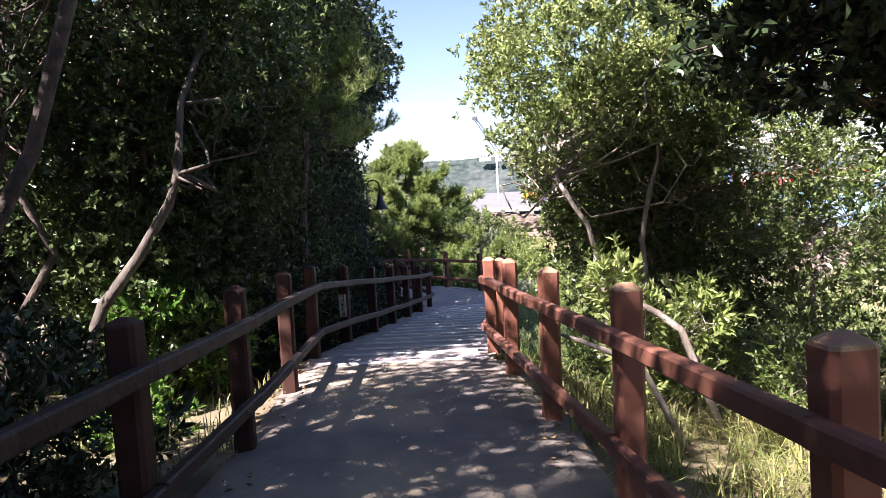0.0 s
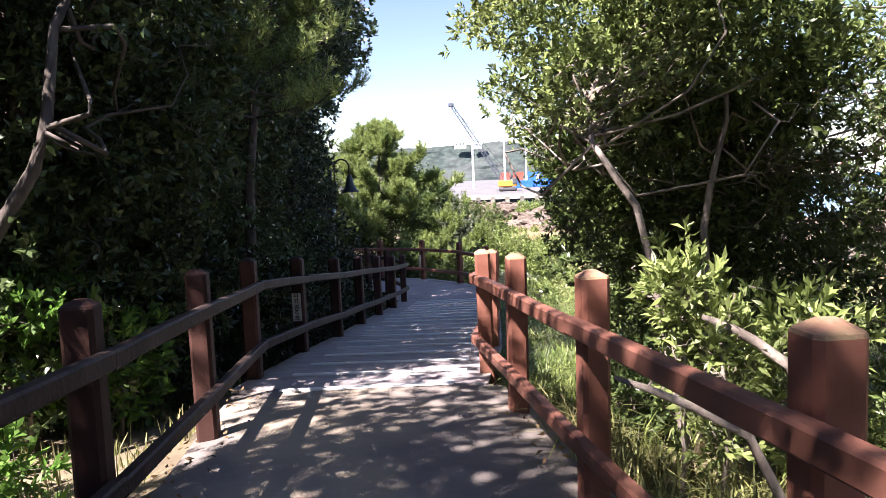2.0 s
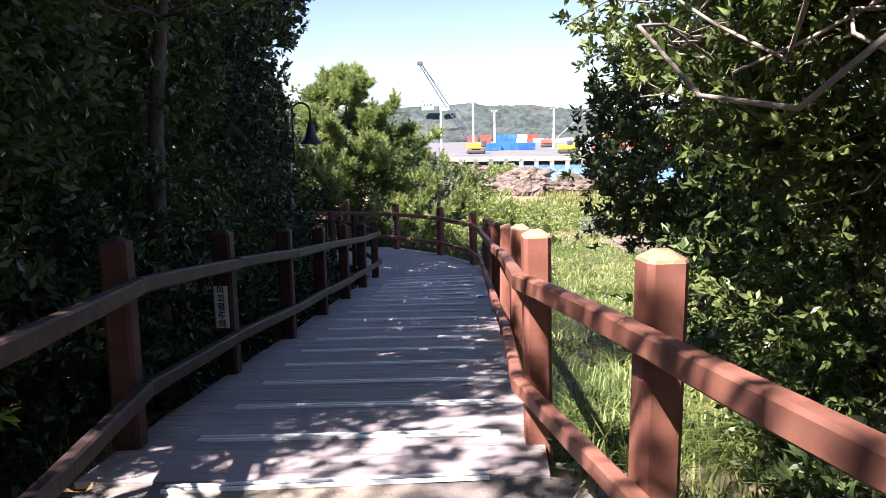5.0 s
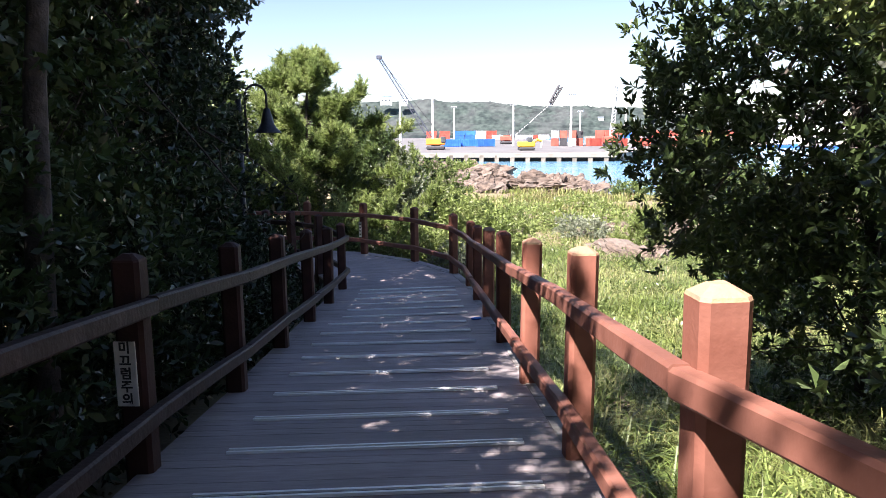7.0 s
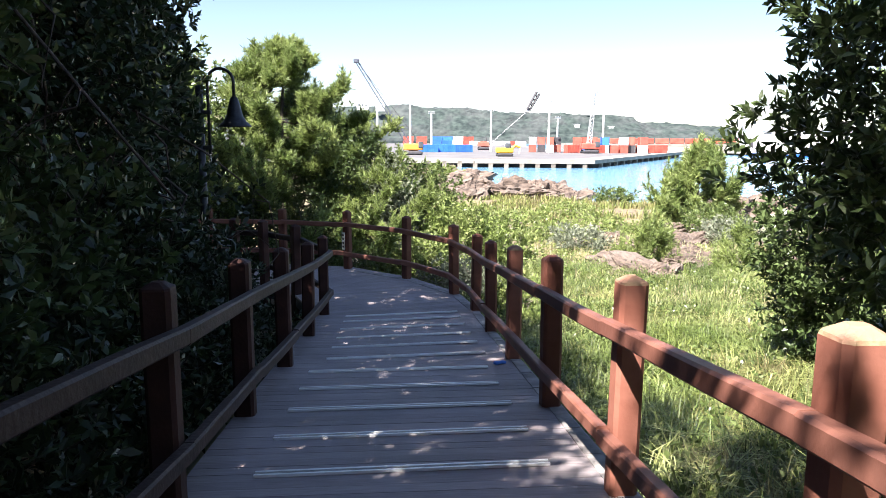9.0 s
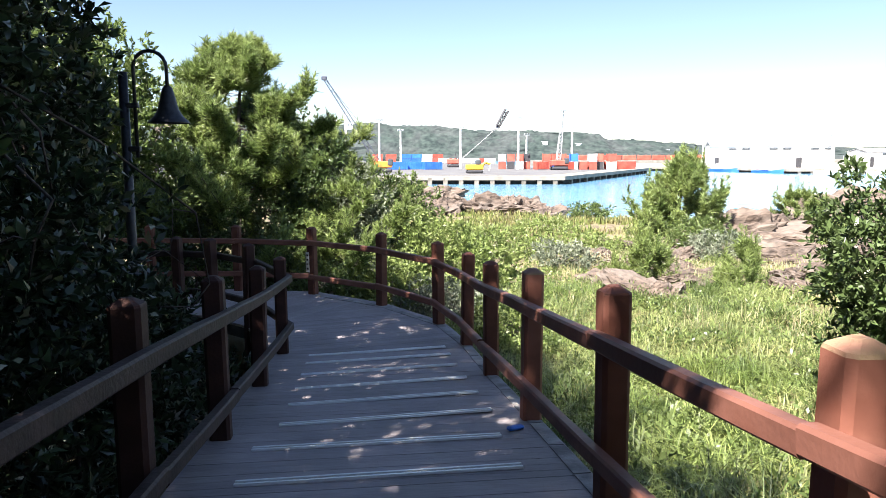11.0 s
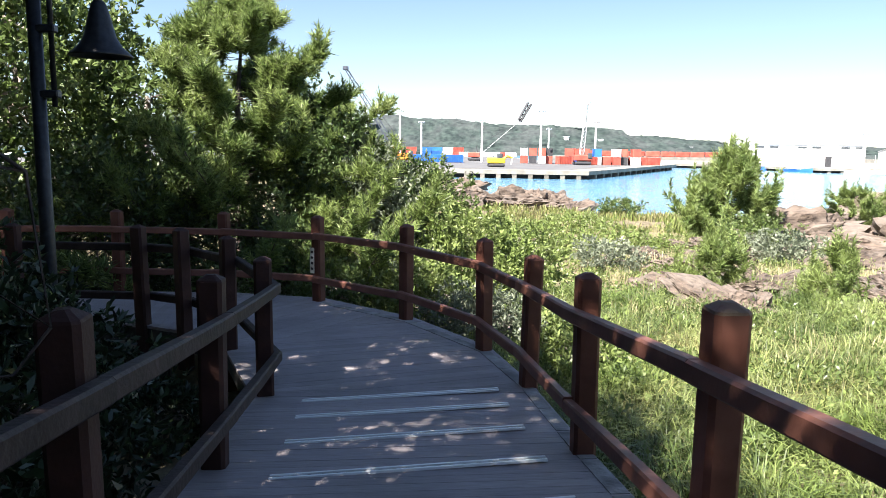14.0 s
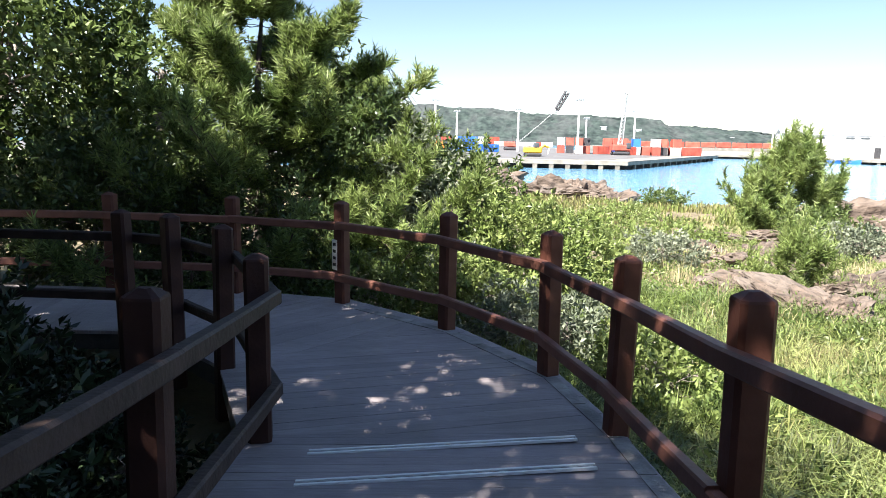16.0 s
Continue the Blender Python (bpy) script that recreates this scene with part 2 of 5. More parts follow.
# ---- boardwalk ----
walkway = thing("boardwalk", (-1.45, 14, -2.4), "grey timber boardwalk ramp with metal anti-slip strips", "boardwalk", kind="structure")
MAIN = [(-2.74, 8.45), (-0.36, 8.45), (-0.19, 11.0), (-0.15, 20.2), (-2.70, 20.15)]
TURN_A = [(-2.70, 20.15), (-0.15, 20.2), (-0.36, 21.55), (-1.15, 23.05), (-3.22, 21.62)]
TURN_B = [(-3.22, 21.62), (-1.15, 23.05), (-2.36, 24.28), (-3.80, 24.72), (-3.90, 22.40)]
ARM = [(-3.90, 22.40), (-3.80, 24.72), (-11.0, 25.2), (-11.0, 22.9), (-4.45, 22.72)]


def boards(outline, angle, width, gap=0.0035, name="plank"):
    """Cuts a convex outline into boards that run at the angle (degrees from x)."""
    n = (-math.sin(radians(angle)), math.cos(radians(angle)))
    ds = [n[0] * p[0] + n[1] * p[1] for p in outline]
    d = min(ds)
    while d < max(ds):
        poly = clip(clip(outline, n, d + width - gap), (-n[0], -n[1]), -d)
        d += width
        if len(poly) > 2:
            bm = bmesh.new()
            lift = random.uniform(-0.0015, 0.0015)
            prism(bm, poly, lambda x, y: deck_z(x, y) + lift, 0.035)
            part(name, bm, M_PLANK, walkway)


boards(MAIN, 0.6, 0.118)
boards(TURN_A, 14, 0.118, 0.0018)
boards(TURN_B, 50, 0.118, 0.0018)
boards(ARM, 92, 0.118, 0.0018)

for k in range(18):
    y = {16: 19.46, 17: 19.96}.get(k, 8.40 + 0.695 * k)
    if k == 0:
        x0, x1, turn = -2.25, -0.66, 4.0
    else:
        x0, x1, turn = (-2.33, -0.57, 1.6) if k < 12 else (-2.22, -0.50, 5.0 + 0.5 * (k - 12))
    for dy in (-0.027, 0.027):
        bm = bmesh.new()
        xm, yy = (x0 + x1) / 2, y + dy
        slope = math.degrees(math.atan((deck_z(0, y + 0.2) - deck_z(0, y - 0.2)) / 0.4))
        m = pose(xm, yy, deck_z(xm, yy) + 0.010, slope, 0, turn)
        box(bm, m, x1 - x0, 0.023, 0.016)
        part("metal_strip", bm, M_STRIP, walkway)
    bm = bmesh.new()
    box(bm, pose((x0 + x1) / 2, y, deck_z(0, y) + 0.005, slope, 0, turn), x1 - x0, 0.037, 0.008)
    part("rubber_insert", bm, M_STRIPDARK, walkway)


def edge_beam(pts, depth=0.16, thick=0.05):
    bm = bmesh.new()
    for (x0, y0), (x1, y1) in zip(pts, pts[1:]):
        n = max(1, int(math.hypot(x1 - x0, y1 - y0) / 1.0))
        for i in range(n):
            a = [x0 + (x1 - x0) * i / n, y0 + (y1 - y0) * i / n]
            c = [x0 + (x1 - x0) * (i + 1) / n, y0 + (y1 - y0) * (i + 1) / n]
            za, zc = deck_z(*a) - 0.04 - depth / 2, deck_z(*c) - 0.04 - depth / 2
            ln = math.dist((*a, za), (*c, zc))
            m = look(((a[0] + c[0]) / 2, (a[1] + c[1]) / 2, (za + zc) / 2), (c[0], c[1], zc))
            box(bm, m, thick, depth, ln)
    return part("edge_beam", bm, M_STEEL, walkway)


edge_beam([(-0.42, 8.5), (-0.25, 11.0), (-0.21, 20.2), (-0.42, 21.5), (-1.20, 22.95), (-2.38, 24.18), (-3.80, 24.62), (-11, 25.1)])
edge_beam([(-2.68, 8.5), (-2.66, 20.1), (-3.18, 21.62), (-3.86, 22.38), (-4.45, 22.78), (-11, 22.95)])
for x, y in [(-0.4, 11), (-2.5, 11), (-0.4, 13.5), (-2.5, 13.5), (-0.4, 16), (-2.5, 16), (-0.4, 18.5), (-2.5, 18.5), (-0.6, 21.2), (-2.9, 21.1), (-1.6, 23.2), (-3.5, 24.3),
             (-4.2, 22.9), (-6, 23.1), (-6, 24.7), (-8, 23.1), (-8, 24.8)]:
    bm = bmesh.new()
    zt, zb = deck_z(x, y) - 0.05, ground_z(x, y) - 0.15
    box(bm, pose(x, y, (zt + zb) / 2), 0.1, 0.1, zt - zb)
    part("support_leg", bm, M_STEEL, walkway)

# worn pale edging along the seaward side
M_EDGE = mat("worn_edging", (0.20, 0.185, 0.175), (0.42, 0.40, 0.38), 5, 0.9, 0.6, 30, big=0.6, bigscale=3, bigcol=(0.12, 0.11, 0.11))
EDGE = [(-0.34, 11.2), (-0.30, 14.0), (-0.28, 17.0), (-0.28, 20.1), (-0.50, 21.35), (-1.25, 22.75), (-2.42, 23.92)]
for (x0, y0), (x1, y1) in zip(EDGE, EDGE[1:]):
    ln = math.dist((x0, y0), (x1, y1))
    nx, ny = (y1 - y0) / ln, -(x1 - x0) / ln
    n = max(1, round(ln / 0.6))
    for i in range(n):
        u0, u1 = i / n, (i + 1) / n - 0.01
        p, q = (x0 + (x1 - x0) * u0, y0 + (y1 - y0) * u0), (x0 + (x1 - x0) * u1, y0 + (y1 - y0) * u1)
        bm = bmesh.new()
        prism(bm, [p, q, (q[0] + nx * 0.11, q[1] + ny * 0.11), (p[0] + nx * 0.11, p[1] + ny * 0.11)][::-1], lambda x, y: deck_z(x, y) + 0.006, 0.03)
        part("edging", bm, M_EDGE, walkway)

# ---- fences ----
RIGHT = [(1.28, 0.2), (0.92, 2.05), (0.57, 3.9), (0.22, 5.75), (-0.11, 7.55), (-0.36, 9.0), (-0.30, 10.95), (-0.28, 12.82), (-0.27, 14.62), (-0.24, 16.53),
         (-0.22, 18.39), (-0.21, 20.2), (-0.44, 21.45), (-1.23, 22.9), (-2.42, 24.1), (-3.80, 24.6), (-5.4, 24.85), (-7.0, 24.95), (-8.6, 25.05), (-10.2, 25.1)]
LEFT = [(-1.55, -0.6), (-1.72, 1.3), (-1.90, 3.2), (-2.12, 5.1), (-2.38, 7.02), (-2.69, 8.98), (-2.72, 10.90), (-2.66, 12.74), (-2.64, 14.56), (-2.60, 16.36),
        (-2.58, 18.28), (-2.55, 20.08), (-3.16, 21.58), (-3.82, 22.36), (-4.40, 22.72), (-5.9, 22.85), (-7.5, 22.9), (-9.1, 22.95)]
POST_H, POST_W = 1.21, 0.150


def post_meshes(seed, paint, cap_paint):
    """A squared post with eased corners, and its chamfered top."""
    rnd = random.Random(seed)
    h, w, c = POST_H, POST_W / 2, 0.022
    out = []
    for name, levels, m in (("post", [(-0.45, w, c), (0.0, w, c), (h * 0.45, w * rnd.uniform(0.98, 1.0), c), (h - 0.04, w, c)], paint),
                            ("cap", [(h - 0.04, w, c), (h - 0.028, w - 0.004, c), (h, w - 0.048, 0.012)], cap_paint)):
        bm = bmesh.new()
        rings = []
        for z, r, k in levels:
            o = [(r, -r + k), (r, r - k), (r - k, r), (-r + k, r), (-r, r - k), (-r, -r + k), (-r + k, -r), (r - k, -r)]
            rings.append([bm.verts.new((x, y, z + (rnd.uniform(-0.003, 0.003) if z > h - 0.02 else 0))) for x, y in o])
        for r0, r1 in zip(rings, rings[1:]):
            for k in range(8):
                bm.faces.new((r0[k], r0[(k + 1) % 8], r1[(k + 1) % 8], r1[k]))
        bm.faces.new(rings[-1])
        bm.faces.new(rings[0][::-1])
        me = bpy.data.meshes.new(name)
        bm.to_mesh(me)
        bm.free()
        me.materials.append(m)
        out.append(me)
    return out


POSTS = [post_meshes(i, M_POST, M_CAP) for i in range(4)]
POSTS_SHADED = [post_meshes(i + 8, M_POSTSHADED, M_POSTSHADED) for i in range(4)]
POSTS_DEEPSHADE = [post_meshes(i + 4, M_POSTDEEPSHADE, M_POSTDEEPSHADE) for i in range(4)]


def fence(pts, side, name, label, in_shade):
    """Posts at pts with two rails on the walkers' face; side: +1 where that face lies to the right of the run."""
    root = thing(name, (pts[0][0], pts[0][1], deck_z(*pts[0])), label, "fence")
    normals = []
    for i in range(len(pts)):
        a, c = Vector(pts[max(i - 1, 0)]), Vector(pts[min(i + 1, len(pts) - 1)])
        d = (c - a).normalized()
        normals.append(Vector((d.y, -d.x)) * side)
    for i, (x, y) in enumerate(pts):
        # Posts past y 13.2 get the shade-darkened paint, the sunlit one excepted.
        body, cap = (POSTS_DEEPSHADE if in_shade else POSTS_SHADED if y > 13.2 and abs(y - 16.53) > 0.3 else POSTS)[i % 4]
        ob = new("post", body)
        n = normals[i]
        ob.matrix_basis = pose(x, y, deck_z(x, y), random.uniform(-0.8, 0.8), random.uniform(-0.8, 0.8), math.degrees(math.atan2(n.y, n.x)) + random.uniform(-3, 3))
        ob.parent = root
        ob.matrix_parent_inverse = root.matrix_basis.inverted()
        top = new("cap", cap)
        top.parent = ob
        if not in_shade and cap.materials[0] == M_CAP:
            tagged(top, "worn greenish post top")
    for i in range(len(pts) - 1):
        # grey: rails in the paint copy darkened for shade
        for hgt, grey in ((0.93, in_shade), (0.33, in_shade)):
            ends = []
            for j, s in ((i, 1), (i + 1, -1)):
                p = Vector(pts[j]) + normals[j] * (POST_W / 2 + 0.036)
                ends.append(Vector((p.x, p.y, deck_z(*pts[j]) + hgt + random.uniform(-0.008, 0.008))))
            d = (ends[1] - ends[0])
            ends[0] -= d.normalized() * 0.002
            ends[1] -= d.normalized() * 0.002
            bm = bmesh.new()
            n = 6
            rings = []
            bow = random.uniform(-0.006, 0.006)
            side_v = Vector((d.y, -d.x, 0)).normalized()
            up_v = side_v.cross(d.normalized())
            if up_v.z < 0:
                up_v = -up_v
            w, hh, c = 0.037, 0.046, 0.012
            o = [(w, -hh + c), (w, hh - c), (w - c, hh), (-w + c, hh), (-w, hh - c), (-w, -hh + c), (-w + c, -hh), (w - c, -hh)]
            for k in range(n + 1):
                p = ends[0] + d * (k / n) + up_v * bow * math.sin(math.pi * k / n)
                s = 1 + random.uniform(-0.03, 0.03)
                rings.append([bm.verts.new(p + side_v * a * s + up_v * e * s) for a, e in o])
            for r0, r1 in zip(rings, rings[1:]):
                for k in range(8):
                    bm.faces.new((r0[k], r0[(k + 1) % 8], r1[(k + 1) % 8], r1[k]))
            bm.faces.new(rings[0])
            bm.faces.new(rings[-1])
            bmesh.ops.recalc_face_normals(bm, faces=bm.faces)
            part("rail", bm, M_RAILSHADED if grey else M_RAIL, root)
    return root


fence(RIGHT, -1, "wooden_fence", "red-brown painted timber post-and-rail fence on the seaward side of the walk", False)
# Landward run: shade under the trees is put into its colours.
fence(LEFT, 1, "wooden_fence", "timber post-and-rail fence under the trees, its paint darkened to stand for shade", True)

# ---- vegetation ----
M_BARK = mat("bark", (0.16, 0.13, 0.11), (0.34, 0.29, 0.25), 9, 0.9, 0.6, 40, stretch=(1, 1, 0.4))
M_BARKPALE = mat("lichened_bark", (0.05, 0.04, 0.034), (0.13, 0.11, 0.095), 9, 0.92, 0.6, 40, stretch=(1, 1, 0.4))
M_BARKDARK = mat("dark_bark", (0.05, 0.04, 0.035), (0.13, 0.10, 0.085), 9, 0.95, 0.6, 40)
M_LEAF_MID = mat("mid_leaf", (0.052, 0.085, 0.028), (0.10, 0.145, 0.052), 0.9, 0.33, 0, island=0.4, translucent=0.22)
# Leaf copy with the thicket's shade put into its colour.
M_LEAF_SHADE = mat("shade_leaf", (0.026, 0.045, 0.020), (0.055, 0.085, 0.038), 0.8, 0.30, 0, island=0.6, translucent=0.2, spec=0.5)
M_LEAF = mat("glossy_leaf", (0.085, 0.13, 0.035), (0.15, 0.20, 0.065), 0.9, 0.38, 0, island=0.35, translucent=0.3)
M_LEAF_LIGHT = mat("fresh_leaf", (0.15, 0.21, 0.055), (0.26, 0.32, 0.11), 0.9, 0.42, 0, island=0.4, translucent=0.3, spec=0.45)
M_LEAF_BRIGHT = mat("yellowish_leaf", (0.15, 0.205, 0.06), (0.27, 0.325, 0.12), 0.9, 0.38, 0, island=0.55, translucent=0.3, spec=0.5)
M_LEAF_FRESH = mat("young_leaf", (0.08, 0.19, 0.03), (0.16, 0.29, 0.06), 0.9, 0.45, 0, island=0.35, translucent=0.4, spec=0.4)
M_LEAF_GREY = mat("silvery_leaf", (0.14, 0.17, 0.11), (0.26, 0.29, 0.20), 0.9, 0.5, 0, island=0.3, translucent=0.2)
M_NEEDLE = mat("pine_needle", (0.115, 0.175, 0.048), (0.28, 0.345, 0.115), 1.0, 0.5, 0, island=0.6, translucent=0.38)
M_GRASS = mat("grass_blade", (0.14, 0.185, 0.042), (0.26, 0.295, 0.095), 0.5, 0.6, 0, big=0.85, bigscale=0.5, bigcol=(0.27, 0.225, 0.115), island=0.6, translucent=0.35)
M_STRAW = mat("dry_grass", (0.34, 0.30, 0.15), (0.50, 0.45, 0.27), 0.5, 0.75, 0, island=0.25, translucent=0.3)
RNG = np.random.default_rng(7)


def unit(v):
    return v / np.maximum(np.linalg.norm(v, axis=-1, keepdims=True), 1e-9)


def leaf_verts(at, way, length, width, droop=0.15):
    """Folded diamond leaves from points at along directions way: an array (n * 4, 3)."""
    n = len(at)
    side = unit(np.cross(way, RNG.normal(size=(n, 3))))
    nrm = unit(np.cross(way, side))
    length, width = np.broadcast_to(length, n)[:, None], np.broadcast_to(width, n)[:, None]
    mid = at + way * length * 0.55 + nrm * length * 0.08
    out = np.empty((n, 4, 3))
    out[:, 0] = at
    out[:, 1] = mid + side * width * 0.5
    out[:, 2] = at + way * length - nrm * length * droop
    out[:, 3] = mid - side * width * 0.5
    return out.reshape(-1, 3)


def rosettes(centres, outward, per, length, width, spread=1.0):
    """Whorls of leaves at twig ends."""
    n = len(centres)
    c = np.repeat(centres, per, axis=0)
    o = np.repeat(outward, per, axis=0)
    way = unit(o * RNG.uniform(0.2, 1.0, (n * per, 1)) + unit(RNG.normal(size=(n * per, 3))) * spread)
    ln = length * RNG.uniform(0.6, 1.2, n * per)
    c = c - o * RNG.uniform(0, 1.0, (n * per, 1)) * length * 0.9
    return leaf_verts(c, way, ln, ln * width)


def blob_points(centre, radii, n, shell=0.55, lump=0.35, seed=0):
    """Points in a lumpy ellipsoid, thicker towards its skin."""
    d = unit(RNG.normal(size=(n, 3)))
    r = (shell + (1 - shell) * RNG.random(n) ** 0.6)
    k = np.array([noise.noise((a * 1.9 + seed, b * 1.9, c * 1.9)) for a, b, c in d])
    k2 = np.array([noise.noise((a * 4.5 + seed, b * 4.5, c * 4.5 + 7)) for a, b, c in d])
    r = r * (1 + lump * k * 1.6 + lump * 0.8 * k2)
    return np.asarray(centre) + d * r[:, None] * np.asarray(radii), d


def limb(bm, a, c, r0, r1, wob=0.12, sides=5, steps=5):
    a, c = Vector(a), Vector(c)
    ln = (c - a).length
    pts, rad = [], []
    ph = random.uniform(0, 9)
    for i in range(steps + 1):
        u = i / steps
        p = a.lerp(c, u) + Vector((0, 0, -0.10 * ln * math.sin(math.pi * u)))
        if 0 < i < steps:
            p += Vector([wob * ln * noise.noise((ph + 3.2 * u, k * 3.1, ph)) for k in range(3)])
        pts.append(p)
        rad.append(r0 + (r1 - r0) * u ** 0.8)
    tube(bm, pts, rad, sides)
    return pts


def broadleaf(name, label, trunk, r0, blobs, leaf, bark, length=0.08, width=0.36, per=8, limbs=14, spread=0.9, category="tree", twigs=3):
    """A tree or shrub: a trunk through points, limbs to lumps of crown (centre, radii, whorls), whorls of leaves at twig ends."""
    root = thing(name, trunk[0], label, category)
    bm = bmesh.new()
    rad = [r0 * (1 - 0.6 * i / (len(trunk) - 1)) for i in range(len(trunk))]
    tube(bm, trunk, rad, 8)
    part("trunk", bm, bark, root, smooth=True)
    bm = bmesh.new()
    sets = []
    for k, (c, r, n) in enumerate(blobs):
        p, d = blob_points(c, r, n, seed=k * 3 + len(name))
        gz = np.array([ground_z(a[0], a[1]) for a in p[:1]])[0]
        keep = p[:, 2] > gz + 0.02
        p, d = p[keep], d[keep]
        outw = unit(d + np.array([0, 0, 0.5]))
        sets.append(rosettes(p, outw, per, length, width, spread))
        step = max(1, len(p) // max(1, limbs))
        for q in p[::step][:limbs]:
            u = random.uniform(0.62, 1.0)
            i = min(len(trunk) - 2, int(u * (len(trunk) - 1)))
            a = Vector(trunk[i]).lerp(Vector(trunk[i + 1]), u * (len(trunk) - 1) - i)
            pts = limb(bm, a, q, r0 * 0.32, 0.004, 0.26, 5, 9)
            for _ in range(twigs):
                j = random.randint(2, len(pts) - 1)
                e = Vector(p[random.randrange(len(p))])
                e = pts[j] + (e - pts[j]).normalized() * min(0.9, (e - pts[j]).length) * random.uniform(0.4, 1)
                limb(bm, pts[j], e, min(r0 * 0.06 + 0.002, 0.006), 0.0015, 0.25, 4, 6)
    part("branching", bm, bark, root, smooth=True)
    quads("crown", np.concatenate(sets), 4, leaf, root)
    return root


def needles(tips, outward, per, length, width):
    n = len(tips) * per
    c = np.repeat(tips, per, axis=0)
    o = np.repeat(outward, per, axis=0)
    way = unit(o * 0.9 + unit(RNG.normal(size=(n, 3))) * 0.85)
    c = c - o * RNG.uniform(0, 1.3, (n, 1)) * length
    side = unit(np.cross(way, RNG.normal(size=(n, 3)))) * width / 2
    ln = length * RNG.uniform(0.7, 1.15, (n, 1))
    out = np.empty((n, 3, 3))
    out[:, 0], out[:, 1], out[:, 2] = c - side, c + side, c + way * ln
    return out.reshape(-1, 3)


def pine(name, label, base, height, spread, tiers, tufts, needle=0.13, nwidth=0.012, per=22, lean=(0, 0), bark=None, r0=0.14, low=0.15, habit=0.65, rise=0.45):
    """A pine: trunk, whorled boughs that sweep up at their ends, each with side shoots that end in tufts of needles."""
    bark = bark or M_BARKDARK
    root = thing(name, base, label, "tree")
    base = Vector(base)
    top = base + Vector((lean[0], lean[1], height))
    bm = bmesh.new()
    trunk = [base.lerp(top, u) + Vector((0.25 * r0 * 8 * noise.noise((u * 3, base.x, 1)), 0.25 * r0 * 8 * noise.noise((u * 3, base.y, 5)), 0)) * math.sin(math.pi * u) for u in [q / 7 for q in range(8)]]
    tube(bm, trunk, [r0 * (1 - 0.88 * u) for u in [q / 7 for q in range(8)]], 7)
    part("trunk", bm, bark, root, smooth=True)
    bm = bmesh.new()
    tips, outs = [], []
    rnd = random.Random(int(abs(base.x) * 100) + tiers)
    for t in range(tiers):
        u = low + (1 - low) * (t + rnd.uniform(0, 0.8)) / tiers
        i = min(6, int(u * 7))
        a = trunk[i].lerp(trunk[i + 1], u * 7 - i)
        reach0 = spread * ((1 - u) ** habit * 0.95 + 0.05)
        for k in range(rnd.randint(4, 6)):
            ang = rnd.uniform(0, math.tau)
            reach = reach0 * rnd.uniform(0.55, 1.12)
            end = a + Vector((math.cos(ang) * reach, math.sin(ang) * reach, reach * rnd.uniform(0.0, rise)))
            pts = limb(bm, a, end, r0 * 0.28 * (1.05 - u), 0.006, 0.12, 5, 5)
            nsh = max(3, int(tufts / (tiers * 5)))
            for s in range(nsh):
                v = rnd.uniform(0.3, 1.0) ** 0.7
                j = min(4, int(v * 5))
                p = pts[j].lerp(pts[j + 1], v * 5 - j)
                d = (pts[-1] - pts[0]).normalized() * 0.6 + Vector((rnd.gauss(0, 0.55), rnd.gauss(0, 0.55), abs(rnd.gauss(0.75, 0.4))))
                d.normalize()
                ln = rnd.uniform(0.1, 0.32) * (0.5 + 0.5 * spread / 2.5)
                e = p + d * ln
                if s % 3 == 0:
                    limb(bm, p, e, 0.008, 0.003, 0.1, 4, 2)
                tips.append(e)
                outs.append((d + Vector((0, 0, 0.5))).normalized())
            if rnd.random() < 0.7:
                for q in range(3):
                    tips.append(pts[-1] + Vector((0, 0, needle * (0.5 + q))))
                    outs.append(Vector((rnd.gauss(0, 0.15), rnd.gauss(0, 0.15), 1)).normalized())
    for s in range(8):
        e = top + Vector((rnd.gauss(0, 0.05), rnd.gauss(0, 0.05), rnd.uniform(-0.3, 0.1)))
        tips.append(e)
        outs.append(Vector((rnd.gauss(0, 0.2), rnd.gauss(0, 0.2), 1)).normalized())
    part("branching", bm, bark, root, smooth=True)
    quads("crown", needles(np.array([tuple(t) for t in tips]), np.array([tuple(o) for o in outs]), per, needle, nwidth), 3, M_NEEDLE, root)
    return root


def ground_at(x, y, dz=0.0):
    return (x, y, ground_z(x, y) + dz)


def trunk_pts(x, y, to, bend=0.3, n=6, sink=0.1):
    a, c = Vector(ground_at(x, y, -sink)), Vector(to)
    s = x * 3.1 + y
    return [a.lerp(c, i / (n - 1)) + Vector((bend * noise.noise((s, i * 0.7, 0)), bend * noise.noise((s, i * 0.7, 4)), 0)) * min(1, i) for i in range(n)]


# trees on the landward side: trunk foot, crown lumps (centre, radii, whorls)
random.seed(3)
DARK = "dense evergreen tree crowding the landward fence, its leaves toned for shade"
